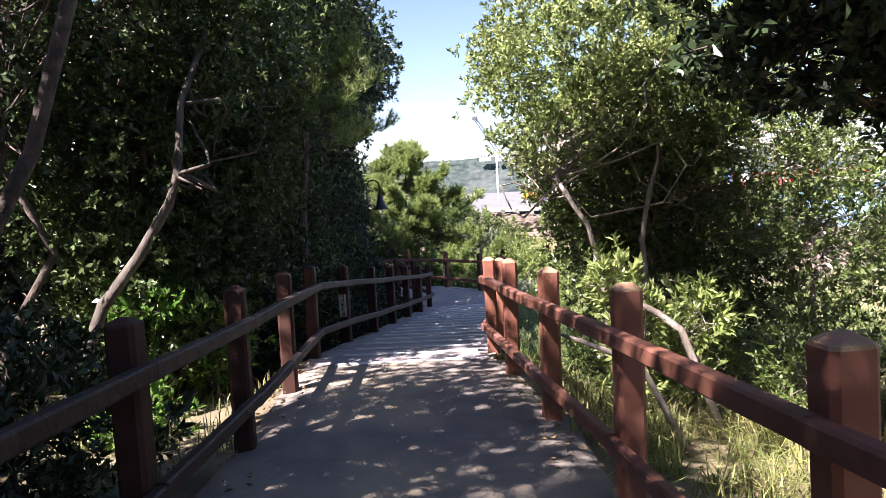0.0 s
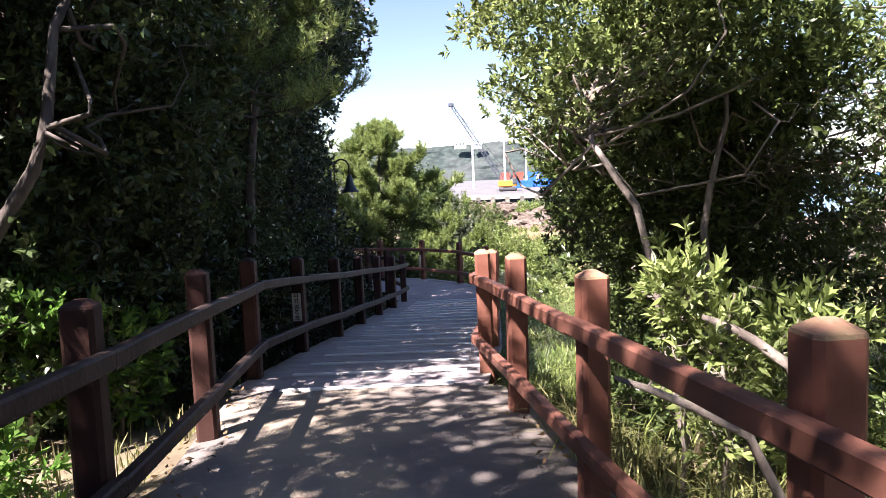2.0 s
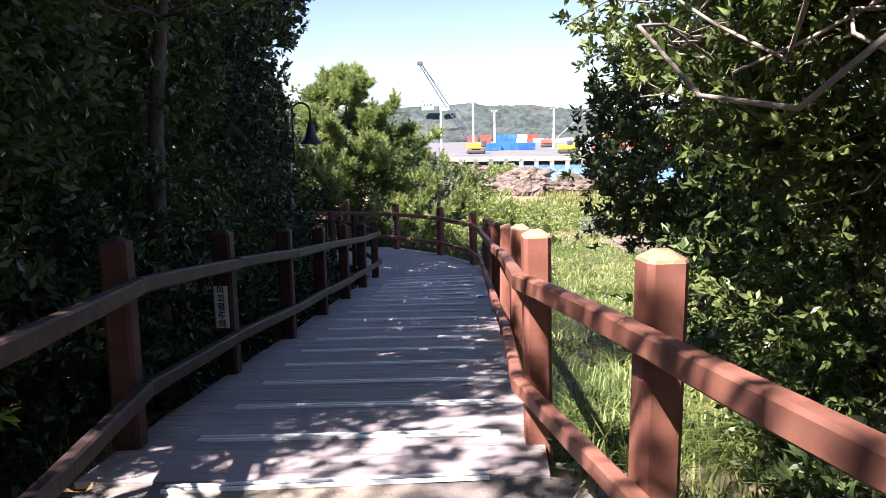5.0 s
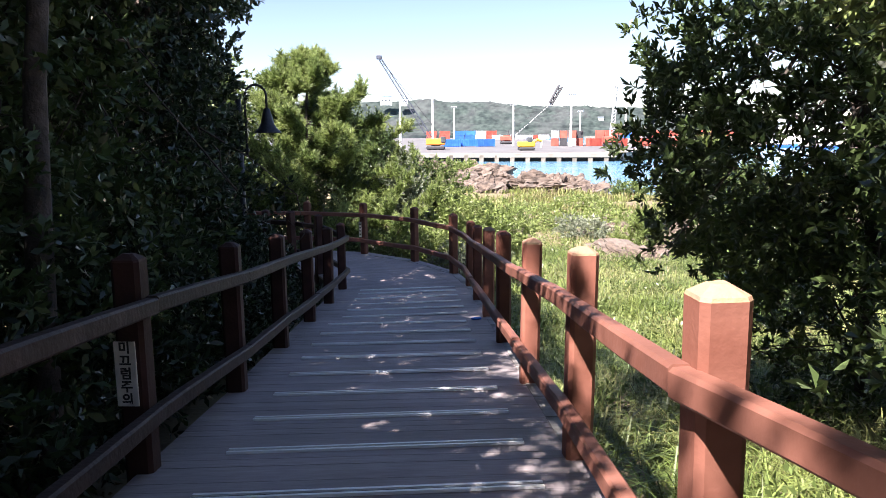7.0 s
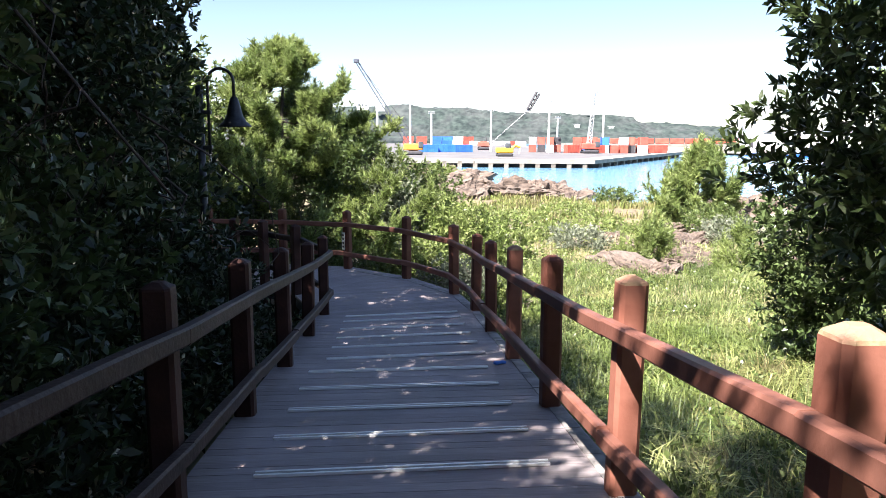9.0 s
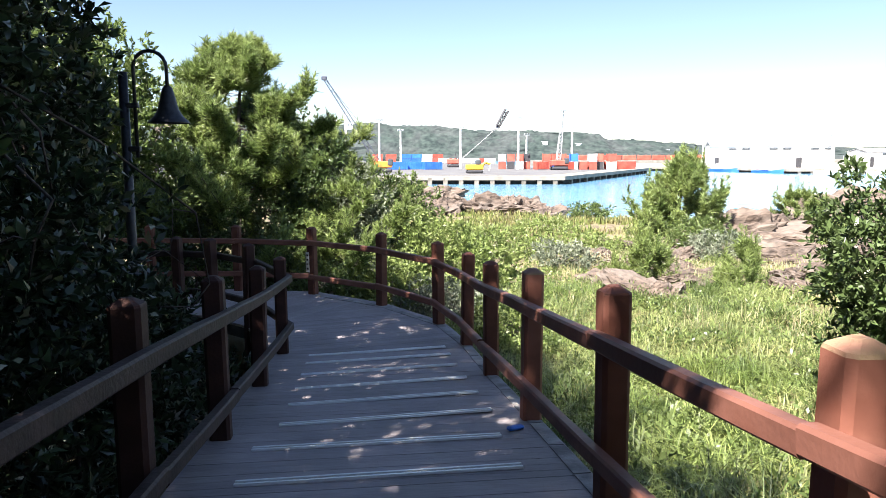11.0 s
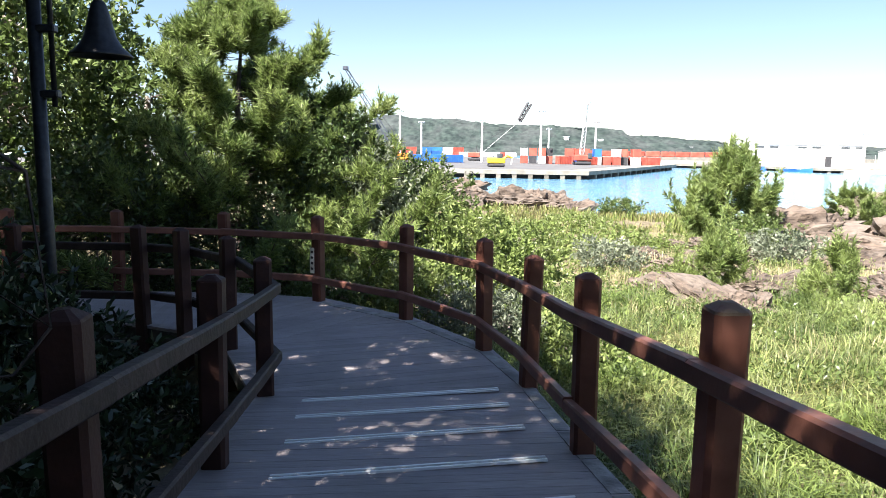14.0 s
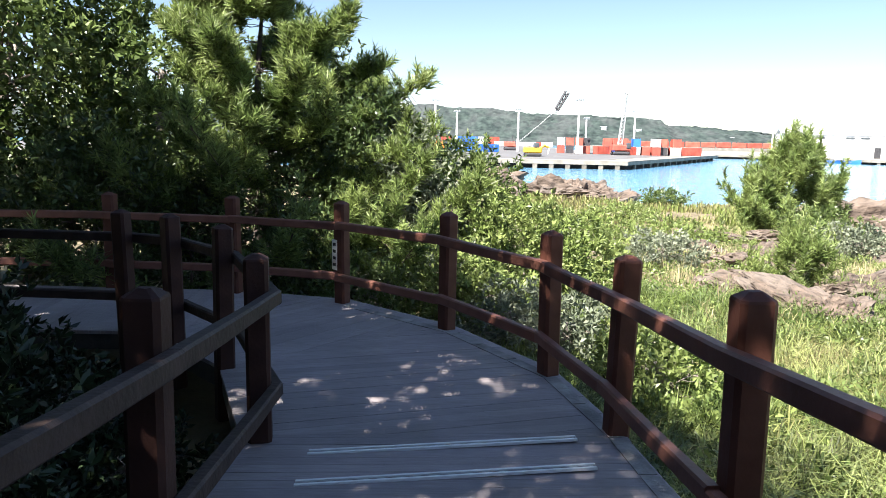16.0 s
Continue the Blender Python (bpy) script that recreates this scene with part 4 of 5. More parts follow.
def along(p, q, step):
    n = int(math.dist(p, q) / step)
    return [((p[0] + (q[0] - p[0]) * (i + 0.5) / n), (p[1] + (q[1] - p[1]) * (i + 0.5) / n)) for i in range(n)]


random.seed(11)
bm = bmesh.new()
box(bm, pose(0, 0, 0), 1.1, 1.0, 2.6, 0.08)
fender = part("quay_pier", bm, mat("stained_concrete", (0.09, 0.08, 0.065), (0.24, 0.21, 0.17), 0.8, 0.95, 0.4, 3, rand=0.3))
fender.matrix_basis = pose(-30, 189.3, QUAY - 1.6)
tagged(fender, "concrete pier under the quay edge", "pier", "piers under the quay edge", "structure")
for p in along((-27, 188.8), (46, 177.6), 3.6):
    copy_thing(fender, pose(p[0], p[1] + 0.4, QUAY - 1.6, 0, 0, -8.4))
for p in along((48, 180), (105, 270.5), 7.0):
    copy_thing(fender, pose(p[0] - 0.5, p[1] + 0.4, QUAY - 1.6, 0, 0, 57))


def container(x, y, z, turn, material, label, length=12.2):
    root = thing("shipping_container", (x, y, z), label, "container", "containers on the quay")
    m = pose(x, y, z, 0, 0, turn)
    bm = bmesh.new()
    box(bm, m @ pose(0, 0, 1.3), length - 0.1, 2.36, 2.5)
    n = int(length / 0.6)
    for i in range(n):
        for s in (-1, 1):
            box(bm, m @ pose(-length / 2 + (i + 0.5) * length / n, s * 1.2, 1.3), 0.25, 0.06, 2.3)
    part("body", bm, material, root)
    for s in (-1, 1):
        for e in (-1, 1):
            bm = bmesh.new()
            box(bm, m @ pose(e * (length / 2 - 0.1), s * 1.16, 1.3), 0.22, 0.22, 2.62)
            part("corner_post", bm, material, root)
    return root


BLUE_L, RED_L, WHITE_L, GREY_L = "blue corrugated steel shipping container", "rust red corrugated steel shipping container", "white painted steel shipping container", "grey painted steel shipping container"
for x, y in [(11.5, 259.5), (17.2, 262.5), (23.2, 258.2)]:
    container(x, y, QUAY + 0.05, 12, M_BLUE, BLUE_L, 6.1)
for i, (x, y) in enumerate([(9, 452), (17, 450), (26, 452), (32.5, 452), (39, 450), (45, 448)]):
    for k in range(2):
        kind = [(M_RED, RED_L), (M_RED, RED_L), (M_BLUE, BLUE_L), (M_BLUE, BLUE_L), (M_GREYP, GREY_L), (M_RED, RED_L)][(i + (k if i == 0 else 0)) % 6]
        container(x + 0.3 * k, y, QUAY + 0.05 + 2.62 * k, 4, *kind, 6.1)
for i in range(13):
    x, y = 48 + 2.75 * i, 262 - 1.5 * i + (3.0 if i % 4 == 3 else 0)
    kinds = [(M_RED, RED_L), (M_WHITE, WHITE_L), (M_RED, RED_L), (M_DARK, "dark painted steel shipping container"), (M_GREYP, GREY_L), (M_RED, RED_L), (M_WHITE, WHITE_L), (M_RED, RED_L), (M_BLUE, BLUE_L), (M_RED, RED_L)]
    for k in range(2 if i % 5 != 4 else 1):
        container(x, y, QUAY + 0.05 + 2.62 * k, 78, *kinds[(i * 3 + 4 * k) % 10], 6.1)
for i, (x, y) in enumerate([(84, 250), (90, 254), (60, 252), (66, 247)]):
    container(x, y, QUAY + 0.05, 20, M_RED, RED_L, 6.1)
for i in range(7):
    container(48 + 4.6 * i, 440 + 3 * (i % 3), QUAY + 0.05, 3, *[(M_WHITE, WHITE_L), (M_RED, RED_L), (M_WHITE, WHITE_L), (M_GREYP, GREY_L)][i % 4], 6.1)


def lattice(bm, a, c, w0, w1, n, r):
    """A crane's latticed boom from a to c."""
    a, c = Vector(a), Vector(c)
    d = (c - a).normalized()
    s = d.cross(Vector((0, 1, 0.2))).normalized()
    t = d.cross(s)
    cor = []
    for i in range(n + 1):
        u = i / n
        w = w0 + (w1 - w0) * u
        cor.append([a.lerp(c, u) + s * w * p + t * w * q for p, q in ((-1, -1), (1, -1), (1, 1), (-1, 1))])
    for k in range(4):
        tube(bm, [cor[0][k], cor[-1][k]], [r, r], 4)
    for i in range(n):
        for k in range(4):
            tube(bm, [cor[i][k], cor[i + 1][(k + 1) % 4]], [r * 0.6, r * 0.6], 3)


def crawler_crane(x, y, label, material, foot, tip, boom_mat, slim=1.0):
    root = thing("crawler_crane", (x, y, QUAY + 0.05), label, "crane")
    z = QUAY + 0.05
    bm = bmesh.new()
    box(bm, pose(x, y, z + 2.3), 5.6, 3.2, 1.9, 0.25)
    part("house", bm, material, root)
    bm = bmesh.new()
    box(bm, pose(x + 2.2, y - 1.2, z + 2.9), 1.5, 1.2, 1.8, 0.2)
    part("cab", bm, M_GLASS, root)
    for s in (-1, 1):
        bm = bmesh.new()
        box(bm, pose(x, y + s * 1.6, z + 0.55), 5.4, 0.9, 1.1, 0.35)
        part("track", bm, M_DARK, root)
    bm = bmesh.new()
    box(bm, pose(x, y, z + 1.15), 2.6, 2.2, 0.7)
    part("turntable", bm, M_DARK, root)
    bm = bmesh.new()
    lattice(bm, foot, tip, 0.62 * slim, 0.35 * slim, 16, 0.09 * slim)
    part("boom", bm, boom_mat, root)
    bm = bmesh.new()
    box(bm, Matrix.Translation(tip), 1.6, 0.8, 1.2, 0.2)
    part("boom_head", bm, boom_mat, root)
    bm = bmesh.new()
    tube(bm, [tip, (x + 0.4, y, z + 5.5)], [0.07, 0.07], 3)
    tube(bm, [(x + 0.4, y, z + 5.5), (x + 1, y, z + 3.0)], [0.15, 0.15], 4)
    part("stay_cable", bm, M_DARK, root)
    return root


crawler_crane(5.0, 221.5, "orange crawler crane with a raised grey lattice boom", M_ORANGE, (3.6, 221.5, -1.6), (-11.0, 221.5, 21.6), M_BOOM)
crawler_crane(63.0, 243.0, "red crawler crane with a steep lattice boom", M_RED, (62.8, 243, -1.6), (64.2, 243, 14.8), M_GREYP)
crawler_crane(36.0, 300.0, "far crawler crane with a pale boom and dark jib head", M_RED, (39.0, 300, -1.6), (53.0, 300, 10.6), M_GREYP, 0.22)
bm = bmesh.new()
lattice(bm, (53.3, 300, 10.9), (57.2, 300, 17.8), 0.55, 0.7, 4, 0.3)
part("jib_head", bm, M_DARK, bpy.data.objects["crawler_crane.002"])


def excavator(x, y):
    z = QUAY + 0.05
    root = thing("excavator", (x, y, z), "yellow tracked excavator parked on the quay", "excavator")
    for s in (-1, 1):
        bm = bmesh.new()
        box(bm, pose(x, y + s * 1.2, z + 0.45), 4.4, 0.7, 0.9, 0.3)
        part("track", bm, M_DARK, root)
    bm = bmesh.new()
    box(bm, pose(x, y, z + 1.7), 4.6, 2.8, 1.5, 0.25)
    part("house", bm, M_YELLOW, root)
    bm = bmesh.new()
    box(bm, pose(x + 0.8, y - 0.8, z + 2.9), 1.5, 1.2, 1.4, 0.2)
    part("cab", bm, M_GLASS, root)
    bm = bmesh.new()
    tube(bm, [(x + 1.6, y, z + 1.8), (x + 3.0, y, z + 2.9), (x + 4.4, y, z + 2.4)], [0.35, 0.4, 0.25], 4)
    part("boom", bm, M_YELLOW, root)
    bm = bmesh.new()
    tube(bm, [(x + 4.4, y, z + 2.4), (x + 4.0, y, z + 0.7)], [0.25, 0.2], 4)
    part("arm", bm, M_WHITE, root)


excavator(29.4, 206.5)


def yard_lamp(x, y, top, wide=1.3):
    z = QUAY + 0.05
    root = thing("yard_lamp", (x, y, z), "tall grey lighting mast on the quay", "lamp mast", "lamp masts on the quay")
    bm = bmesh.new()
    tube(bm, [(x, y, z), (x, y, top)], [0.42, 0.30], 8)
    part("mast", bm, M_WHITE, root)
    bm = bmesh.new()
    box(bm, pose(x, y, top + 0.1), wide * 2, 0.4, 0.25)
    part("crossarm", bm, M_GREYP, root)
    for k in range(4):
        bm = bmesh.new()
        box(bm, pose(x - wide + (k + 0.5) * wide / 2, y - 0.3, top + 0.5, 25), 0.45, 0.3, 0.35, 0.06)
        part("floodlight", bm, M_GREYP, root)


for x, y, top in [(-6.0, 262, 13.5), (5.2, 260, 11.6), (14.7, 300, 9.5), (34.4, 270, 9.5), (51.0, 250, 12.0), (72.3, 260, 9.2), (70.0, 320, 8.3), (154.7, 330, 9.1), (172.0, 263, 6.8)]:
    yard_lamp(x, y, top)

# the inner quay with its shed
Q2 = [(112, 306), (136, 300), (150, 253), (260, 232), (420, 260), (420, 420), (112, 420)]
bm = bmesh.new()
prism(bm, Q2, lambda x, y: -5.2, 0.8)
tagged(part("inner_quay", bm, M_CONC), "pale concrete inner quay", "quay", kind="structure")
bm = bmesh.new()
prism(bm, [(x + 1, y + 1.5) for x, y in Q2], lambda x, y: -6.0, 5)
tagged(part("inner_quay_wall", bm, M_WALLSHADE), "recessed wall of the inner quay, coloured dark for its shadow", "quay", kind="structure")
for p in along((151, 253), (258, 232.6), 4.2):
    copy_thing(fender, pose(p[0], p[1] + 0.5, -6.8, 0, 0, -11))


def warehouse(x0, y0, x1, y1, eave, ridge, depth):
    a, c = Vector((x0, y0, -5.18)), Vector((x1, y1, -5.18))
    ln = (c - a).length
    turn = math.degrees(math.atan2(y1 - y0, x1 - x0))
    m = pose(a.x, a.y, a.z, 0, 0, turn)
    root = thing("warehouse", a, "long white harbour shed with a low gabled roof", "building")
    bm = bmesh.new()
    box(bm, m @ pose(ln / 2, depth / 2, eave / 2), ln, depth, eave)
    part("wall", bm, M_WHITE, root)
    for s in (0, 1):
        bm = bmesh.new()
        vs = [bm.verts.new(m @ Vector(p)) for p in ((-0.4, -0.5, eave), (ln + 0.4, -0.5, eave), (ln + 0.4, depth / 2, ridge), (-0.4, depth / 2, ridge))] if s == 0 else \
             [bm.verts.new(m @ Vector(p)) for p in ((-0.4, depth + 0.5, eave), (ln + 0.4, depth + 0.5, eave), (ln + 0.4, depth / 2, ridge), (-0.4, depth / 2, ridge))]
        f = bm.faces.new(vs)
        bmesh.ops.solidify(bm, geom=[f], thickness=0.25)
        part("roof", bm, M_ROOF, root)
    for e in (0.0, ln):
        bm = bmesh.new()
        f = bm.faces.new([bm.verts.new(m @ Vector(p)) for p in ((e, 0, eave), (e, depth, eave), (e, depth / 2, ridge - 0.1))])
        bmesh.ops.solidify(bm, geom=[f], thickness=0.3)
        part("gable", bm, M_WHITE, root)
    n = 9
    for i in range(n):
        bm = bmesh.new()
        box(bm, m @ pose((i + 0.6) * ln / n, -0.06, eave - 1.1), ln / n * 0.62, 0.2, 0.7)
        part("window", bm, M_GLASS if i % 3 else M_GREYP, root)
    for u, w, material in ((0.33, 4.5, M_ROOF), (0.72, 2.2, M_DARK), (0.05, 1.6, M_DARK)):
        bm = bmesh.new()
        box(bm, m @ pose(u * ln, -0.06, 2.0), w, 0.2, 4.0)
        part("door", bm, material, root)


warehouse(138.6, 290, 182, 276, 8.4, 10.6, 16)
warehouse(206, 290, 252, 286, 6.2, 7.6, 14)


def boat(x, y, turn, length, material, label):
    m = pose(x, y, SEA, 0, 0, turn)
    root = thing("fishing_boat", (x, y, SEA), label, "boat", "moored boats")
    bm = bmesh.new()
    rings = []
    for u in np.linspace(-1, 1, 9):
        w = 0.16 * length * (1 - max(0, u) ** 2.2) * (0.9 if u < 0 else 1)
        h = 0.10 * length * (1 + 0.5 * max(0, u) ** 2)
        rings.append([bm.verts.new(m @ Vector((u * length / 2, p * w, q * h - 0.4))) for p, q in ((-1, 1), (-0.7, 0), (0.7, 0), (1, 1))])
    for r0, r1 in zip(rings, rings[1:]):
        for k in range(3):
            bm.faces.new((r0[k], r0[k + 1], r1[k + 1], r1[k]))
        bm.faces.new((r0[0], r1[0], r1[3], r0[3]))
    bm.faces.new(rings[0])
    part("hull", bm, material, root)
    bm = bmesh.new()
    box(bm, m @ pose(-length * 0.15, 0, 0.10 * length + 0.8), length * 0.22, length * 0.18, 2.0, 0.15)
    part("wheelhouse", bm, M_WHITE, root)
    bm = bmesh.new()
    tube(bm, [m @ Vector((0.1 * length, 0, 0.5)), m @ Vector((0.1 * length, 0, 0.42 * length))], [0.12, 0.06], 5)
    part("mast", bm, M_WHITE, root)


boat(141, 283, -70, 14, M_BLUE, "blue-hulled fishing boat moored at the inner quay")
boat(147, 262, -72, 13, M_BLUE, "blue-hulled fishing boat moored at the inner quay")
boat(163, 246, -8, 15, M_WHITE, "white fishing boat moored at the inner quay")
boat(180, 243, -10, 14, M_WHITE, "white fishing boat moored at the inner quay")
boat(97, 262, 60, 7, M_DARK, "dark inflatable boat lying on the quay end")

# the breakwater with its long red row of barriers
bm = bmesh.new()
prism(bm, [(100, 425), (330, 425), (330, 440), (100, 440)], lambda x, y: -3.4, 6)
tagged(part("breakwater", bm, M_CONC), "pale concrete breakwater across the harbour", "breakwater", kind="structure")
bm = bmesh.new()
box(bm, pose(0, 0, 1.5), 8.2, 1.6, 3.0, 0.3)
barrier = part("barrier", bm, M_RED)
barrier.matrix_basis = pose(112, 427.5, -3.4)
tagged(barrier, "red painted barrier unit on the breakwater", "barrier", "red barriers on the breakwater")
for i in range(1, 12):
    copy_thing(barrier, pose(112 + 9.0 * i, 427.5, -3.4))

# wooded far shore
RIDGE = [(-420, 26), (-200, 30), (-38, 32), (16, 34), (46, 30.5), (82, 31.5), (120, 26), (169, 26), (245, 24), (265, 22), (269, 17), (322, 15), (401, 9), (508, 8.4), (600, 7), (900, 6), (1400, 4)]
bm = bmesh.new()
cols = [-420 + 3.2 * i for i in range(420)]
prof = [(-60, 0.0), (-56, 0.10), (-46, 0.25), (-30, 0.5), (-12, 0.8), (0, 1.0), (60, 1.05), (200, 0.2)]
hill = []
for dy in [-60, -57, -54, -50, -46, -42, -38, -34, -30, -26, -22, -18, -14, -11, -8, -5, -2, 1, 5, 12, 60, 200]:
    k = lerp_table(dy, prof)
    row = []
    for x in cols:
        h = lerp_table(x, RIDGE) + 6.75
        n = 2.0 * noise.noise((x * 0.03, dy * 0.05, 3)) + 2.2 * abs(noise.noise((x * 0.12, dy * 0.16, 8))) + 1.6 * abs(noise.noise((x * 0.27, dy * 0.31, 18)))
        yy = 800 + dy + 8 * noise.noise((x * 0.03, dy * 0.1, 1))
        row.append(bm.verts.new((x, yy, -6.75 + h * k + (n - 1.5) * (0.4 + 0.6 * k) * (k > 0))))
    hill.append(row)
for r0, r1 in zip(hill, hill[1:]):
    for i in range(len(cols) - 1):
        bm.faces.new((r0[i], r0[i + 1], r1[i + 1], r1[i]))
tagged(part("far_shore", bm, M_HILL), "wooded hills and grey cliffs across the harbour", "hill", kind="structure")
for x, z, w, h in [(-30, 33, 12, 7), (-12, 32, 9, 6), (195, 15, 5, 2.2), (232, 13, 5, 2.0), (330, 6, 6, 2.2)]:
    root = thing("far_house", (x, 776, z - 5), "small pale building among trees on the far shore", "building", "houses on the far shore")
    bm = bmesh.new()
    box(bm, pose(x, 776, z - 5 + h / 2), w, 8, h + 2)
    part("wall", bm, M_WHITE, root)
    bm = bmesh.new()
    box(bm, pose(x, 776, z - 5 + h + 1.3), w + 1, 9, 0.6)
    part("roof", bm, M_GREYP, root)
    for k in range(3):
        bm = bmesh.new()
        box(bm, pose(x + (k - 1) * w * 0.3, 771.95, z - 5 + h * 0.55), w * 0.14, 0.2, h * 0.3)
        part("window", bm, M_GLASS, root)

# ---- rocks ----
def rock_mesh(seed, rough=0.5):
    bm = bmesh.new()
    bmesh.ops.create_icosphere(bm, subdivisions=4, radius=1.0)
    for v in bm.verts:
        d = v.co.normalized()
        k = 1 + rough * noise.noise(d * 1.3 + Vector((seed * 7.3, 0, 0))) + rough * 0.55 * noise.noise(d * 3.1 + Vector((0, seed * 5.1, 0))) - rough * 0.45 * abs(noise.noise(d * 6 + Vector((seed, 3, 0)))) - rough * 0.3 * abs(noise.noise(d * 13 + Vector((seed, 9, 0)))) + rough * 0.12 * noise.noise(d * 27 + Vector((seed, 0, 4)))
        v.co = d * k
    me = bpy.data.meshes.new("rock")
    bm.to_mesh(me)
    bm.free()
    me.materials.append(M_ROCK)
    return me


ROCKS = [rock_mesh(i, 0.55) for i in range(6)]
random.seed(21)


def rock(x, y, sx, sy, sz, label="rough brown lava rock", sink=0.35, group="shore rocks", z=None):
    ob = new("rock", ROCKS[random.randrange(6)])
    g = ground_z(x, y) if z is None else z
    ob.matrix_basis = Matrix.LocRotScale((x, y, g + sz * (0.5 - sink)), Euler((random.uniform(-0.3, 0.3), random.uniform(-0.3, 0.3), random.uniform(0, 6.3))), (sx, sy, sz))
    return tagged(ob, label, "rock", group)


rock(0.62, 13.2, 0.24, 0.2, 0.17, "pale rounded stone in the grass by the fence", 0.2, "stones by the fence")
rock(0.25, 13.9, 0.13, 0.12, 0.12, "brown stone in the grass by the fence", 0.2, "stones by the fence")
for x, y, sx, sy, sz in [(19.4, 48.5, 3.2, 2.0, 1.3), (22.6, 50.5, 3.0, 2.0, 1.3), (20.0, 40.0, 2.4, 1.6, 1.8), (21.8, 38.2, 2.0, 1.4, 1.6), (17.4, 37.0, 1.6, 1.2, 0.9), (20.8, 35.6, 2.4, 1.5, 1.2),
                         (16.2, 41.0, 2.2, 1.2, 0.7), (13.4, 33.0, 1.1, 0.7, 0.38), (11.6, 31.8, 1.0, 0.7, 0.36), (6.9, 28.6, 0.65, 0.45, 0.3), (9.2, 34.0, 0.8, 0.6, 0.35), (9.7, 28.6, 0.8, 0.5, 0.32), (5.2, 31.0, 0.6, 0.4, 0.25), (14.6, 37.0, 1.8, 1.0, 0.5),
                         (26.0, 46.0, 3.0, 2.5, 1.8), (29.0, 53.0, 4.0, 3.0, 2.0), (34.0, 60.0, 4.0, 3.0, 2.0), (24.0, 58.0, 3.0, 2.0, 1.0)]:
    rock(x, y, sx, sy, sz)
for i in range(26):
    y = random.uniform(26, 46)
    x = random.uniform(0.30, 0.46) * (y - 12.5)
    rock(x, y, random.uniform(0.5, 1.5), random.uniform(0.4, 1.0), random.uniform(0.25, 0.45), "low brown rock showing through the meadow grass", 0.3)
for i in range(16):
    a = i / 15
    rock(14.2 + 2.4 * a + random.uniform(-1.2, 1.2), 94 - 7 * a + random.uniform(-1.5, 1.5), random.uniform(0.9, 2.0), random.uniform(0.8, 1.5), random.uniform(0.6, 1.4), "dark jagged boulder on the water's edge", 0.2, z=-6.1)
for i in range(46):
    y = random.uniform(84, 150)
    x = float(np.interp(y, [84, 108, 140, 165], [13, 10, 5, -1])) + random.uniform(-8, 2.0)
    rock(x, y, random.uniform(2.0, 4.6), random.uniform(1.6, 3.2), random.uniform(0.8, 1.7), "weathered brown rock of the spit", 0.38)
for i in range(40):
    x = random.uniform(15, 80)
    y = lerp_table(x, SHORE) - random.uniform(0, 7)
    rock(x, y, random.uniform(1.2, 3.6), random.uniform(1.0, 2.4), random.uniform(0.5, 1.3))


# ---- grass ----
def blades(points, per, height, width, lean=0.5):
    """Bent blades in tufts: two quads each, as an array of quad corners."""
    n = len(points) * per
    base = np.repeat(points, per, axis=0) + RNG.normal(size=(n, 3)) * np.array([1, 1, 0]) * np.repeat(height, per)[:, None] * 0.22
    h = np.repeat(height, per) * RNG.uniform(0.5, 1.2, n)
    ang = RNG.uniform(0, math.tau, n)
    out = np.stack([np.cos(ang), np.sin(ang), np.zeros(n)], 1)
    side = np.stack([-np.sin(ang), np.cos(ang), np.zeros(n)], 1) * (np.repeat(width, per) * RNG.uniform(0.6, 1.2, n))[:, None] / 2
    ln = RNG.uniform(0.1, 1.0, n) * lean
    up = np.array([0, 0, 1.0])
    p0 = base
    p1 = base + up * (h * 0.6)[:, None] + out * (h * ln * 0.35)[:, None]
    p2 = base + up * (h * (1.0 - 0.35 * ln))[:, None] + out * (h * ln * 1.0)[:, None]
    q = np.empty((n, 2, 4, 3))
    q[:, 0, 0], q[:, 0, 1], q[:, 0, 2], q[:, 0, 3] = p0 - side, p0 + side, p1 + side * 0.8, p1 - side * 0.8
    q[:, 1, 0], q[:, 1, 1], q[:, 1, 2], q[:, 1, 3] = p1 - side * 0.8, p1 + side * 0.8, p2 + side * 0.1, p2 - side * 0.1
    return q.reshape(-1, 3)


def scatter(n, x0, x1, y0, y1, keep):
    pts = []
    for _ in range(n):
        x, y = random.uniform(x0, x1), random.uniform(y0, y1)
        if keep(x, y):
            pts.append((x, y, ground_z(x, y) - 0.02))
    return np.array(pts)


def off_walk(x, y):
    edge = lerp_table(y, [(-6, 1.5), (0.2, 1.42), (7.55, 0.05), (9, -0.15), (20.2, -0.05), (21.5, -0.3), (22.9, -1.05), (24.1, -2.2), (24.7, -3.8), (25.3, -12)])
    return x > edge if y < 25.3 else True


random.seed(31)
p = scatter(3000, -0.3, 4.8, 2.0, 26, lambda x, y: off_walk(x, y) and noise.noise((x * 0.9, y * 0.9, 2)) > -0.2)
tagged(quads("grass", blades(p, 20, RNG.uniform(0.16, 0.46, len(p)), np.full(len(p), 0.013), 1.6), 4, M_GRASS), "long green grass along the fence", "grass", kind="stuff")
p = scatter(420, 0.1, 7.5, 9.5, 28, lambda x, y: off_walk(x, y) and noise.noise((x * 0.5, y * 0.5, 33)) > -0.1)
r = RNG.uniform(0.2, 0.46, len(p))
c, rr = np.repeat(p, 190, axis=0), np.repeat(r, 190)[:, None]
d = unit(RNG.normal(size=(len(c), 3)))
d[:, 2] = np.abs(d[:, 2])
pp = c + d * rr * np.array([1, 1, 1.1]) * RNG.uniform(0.5, 1.05, (len(c), 1))
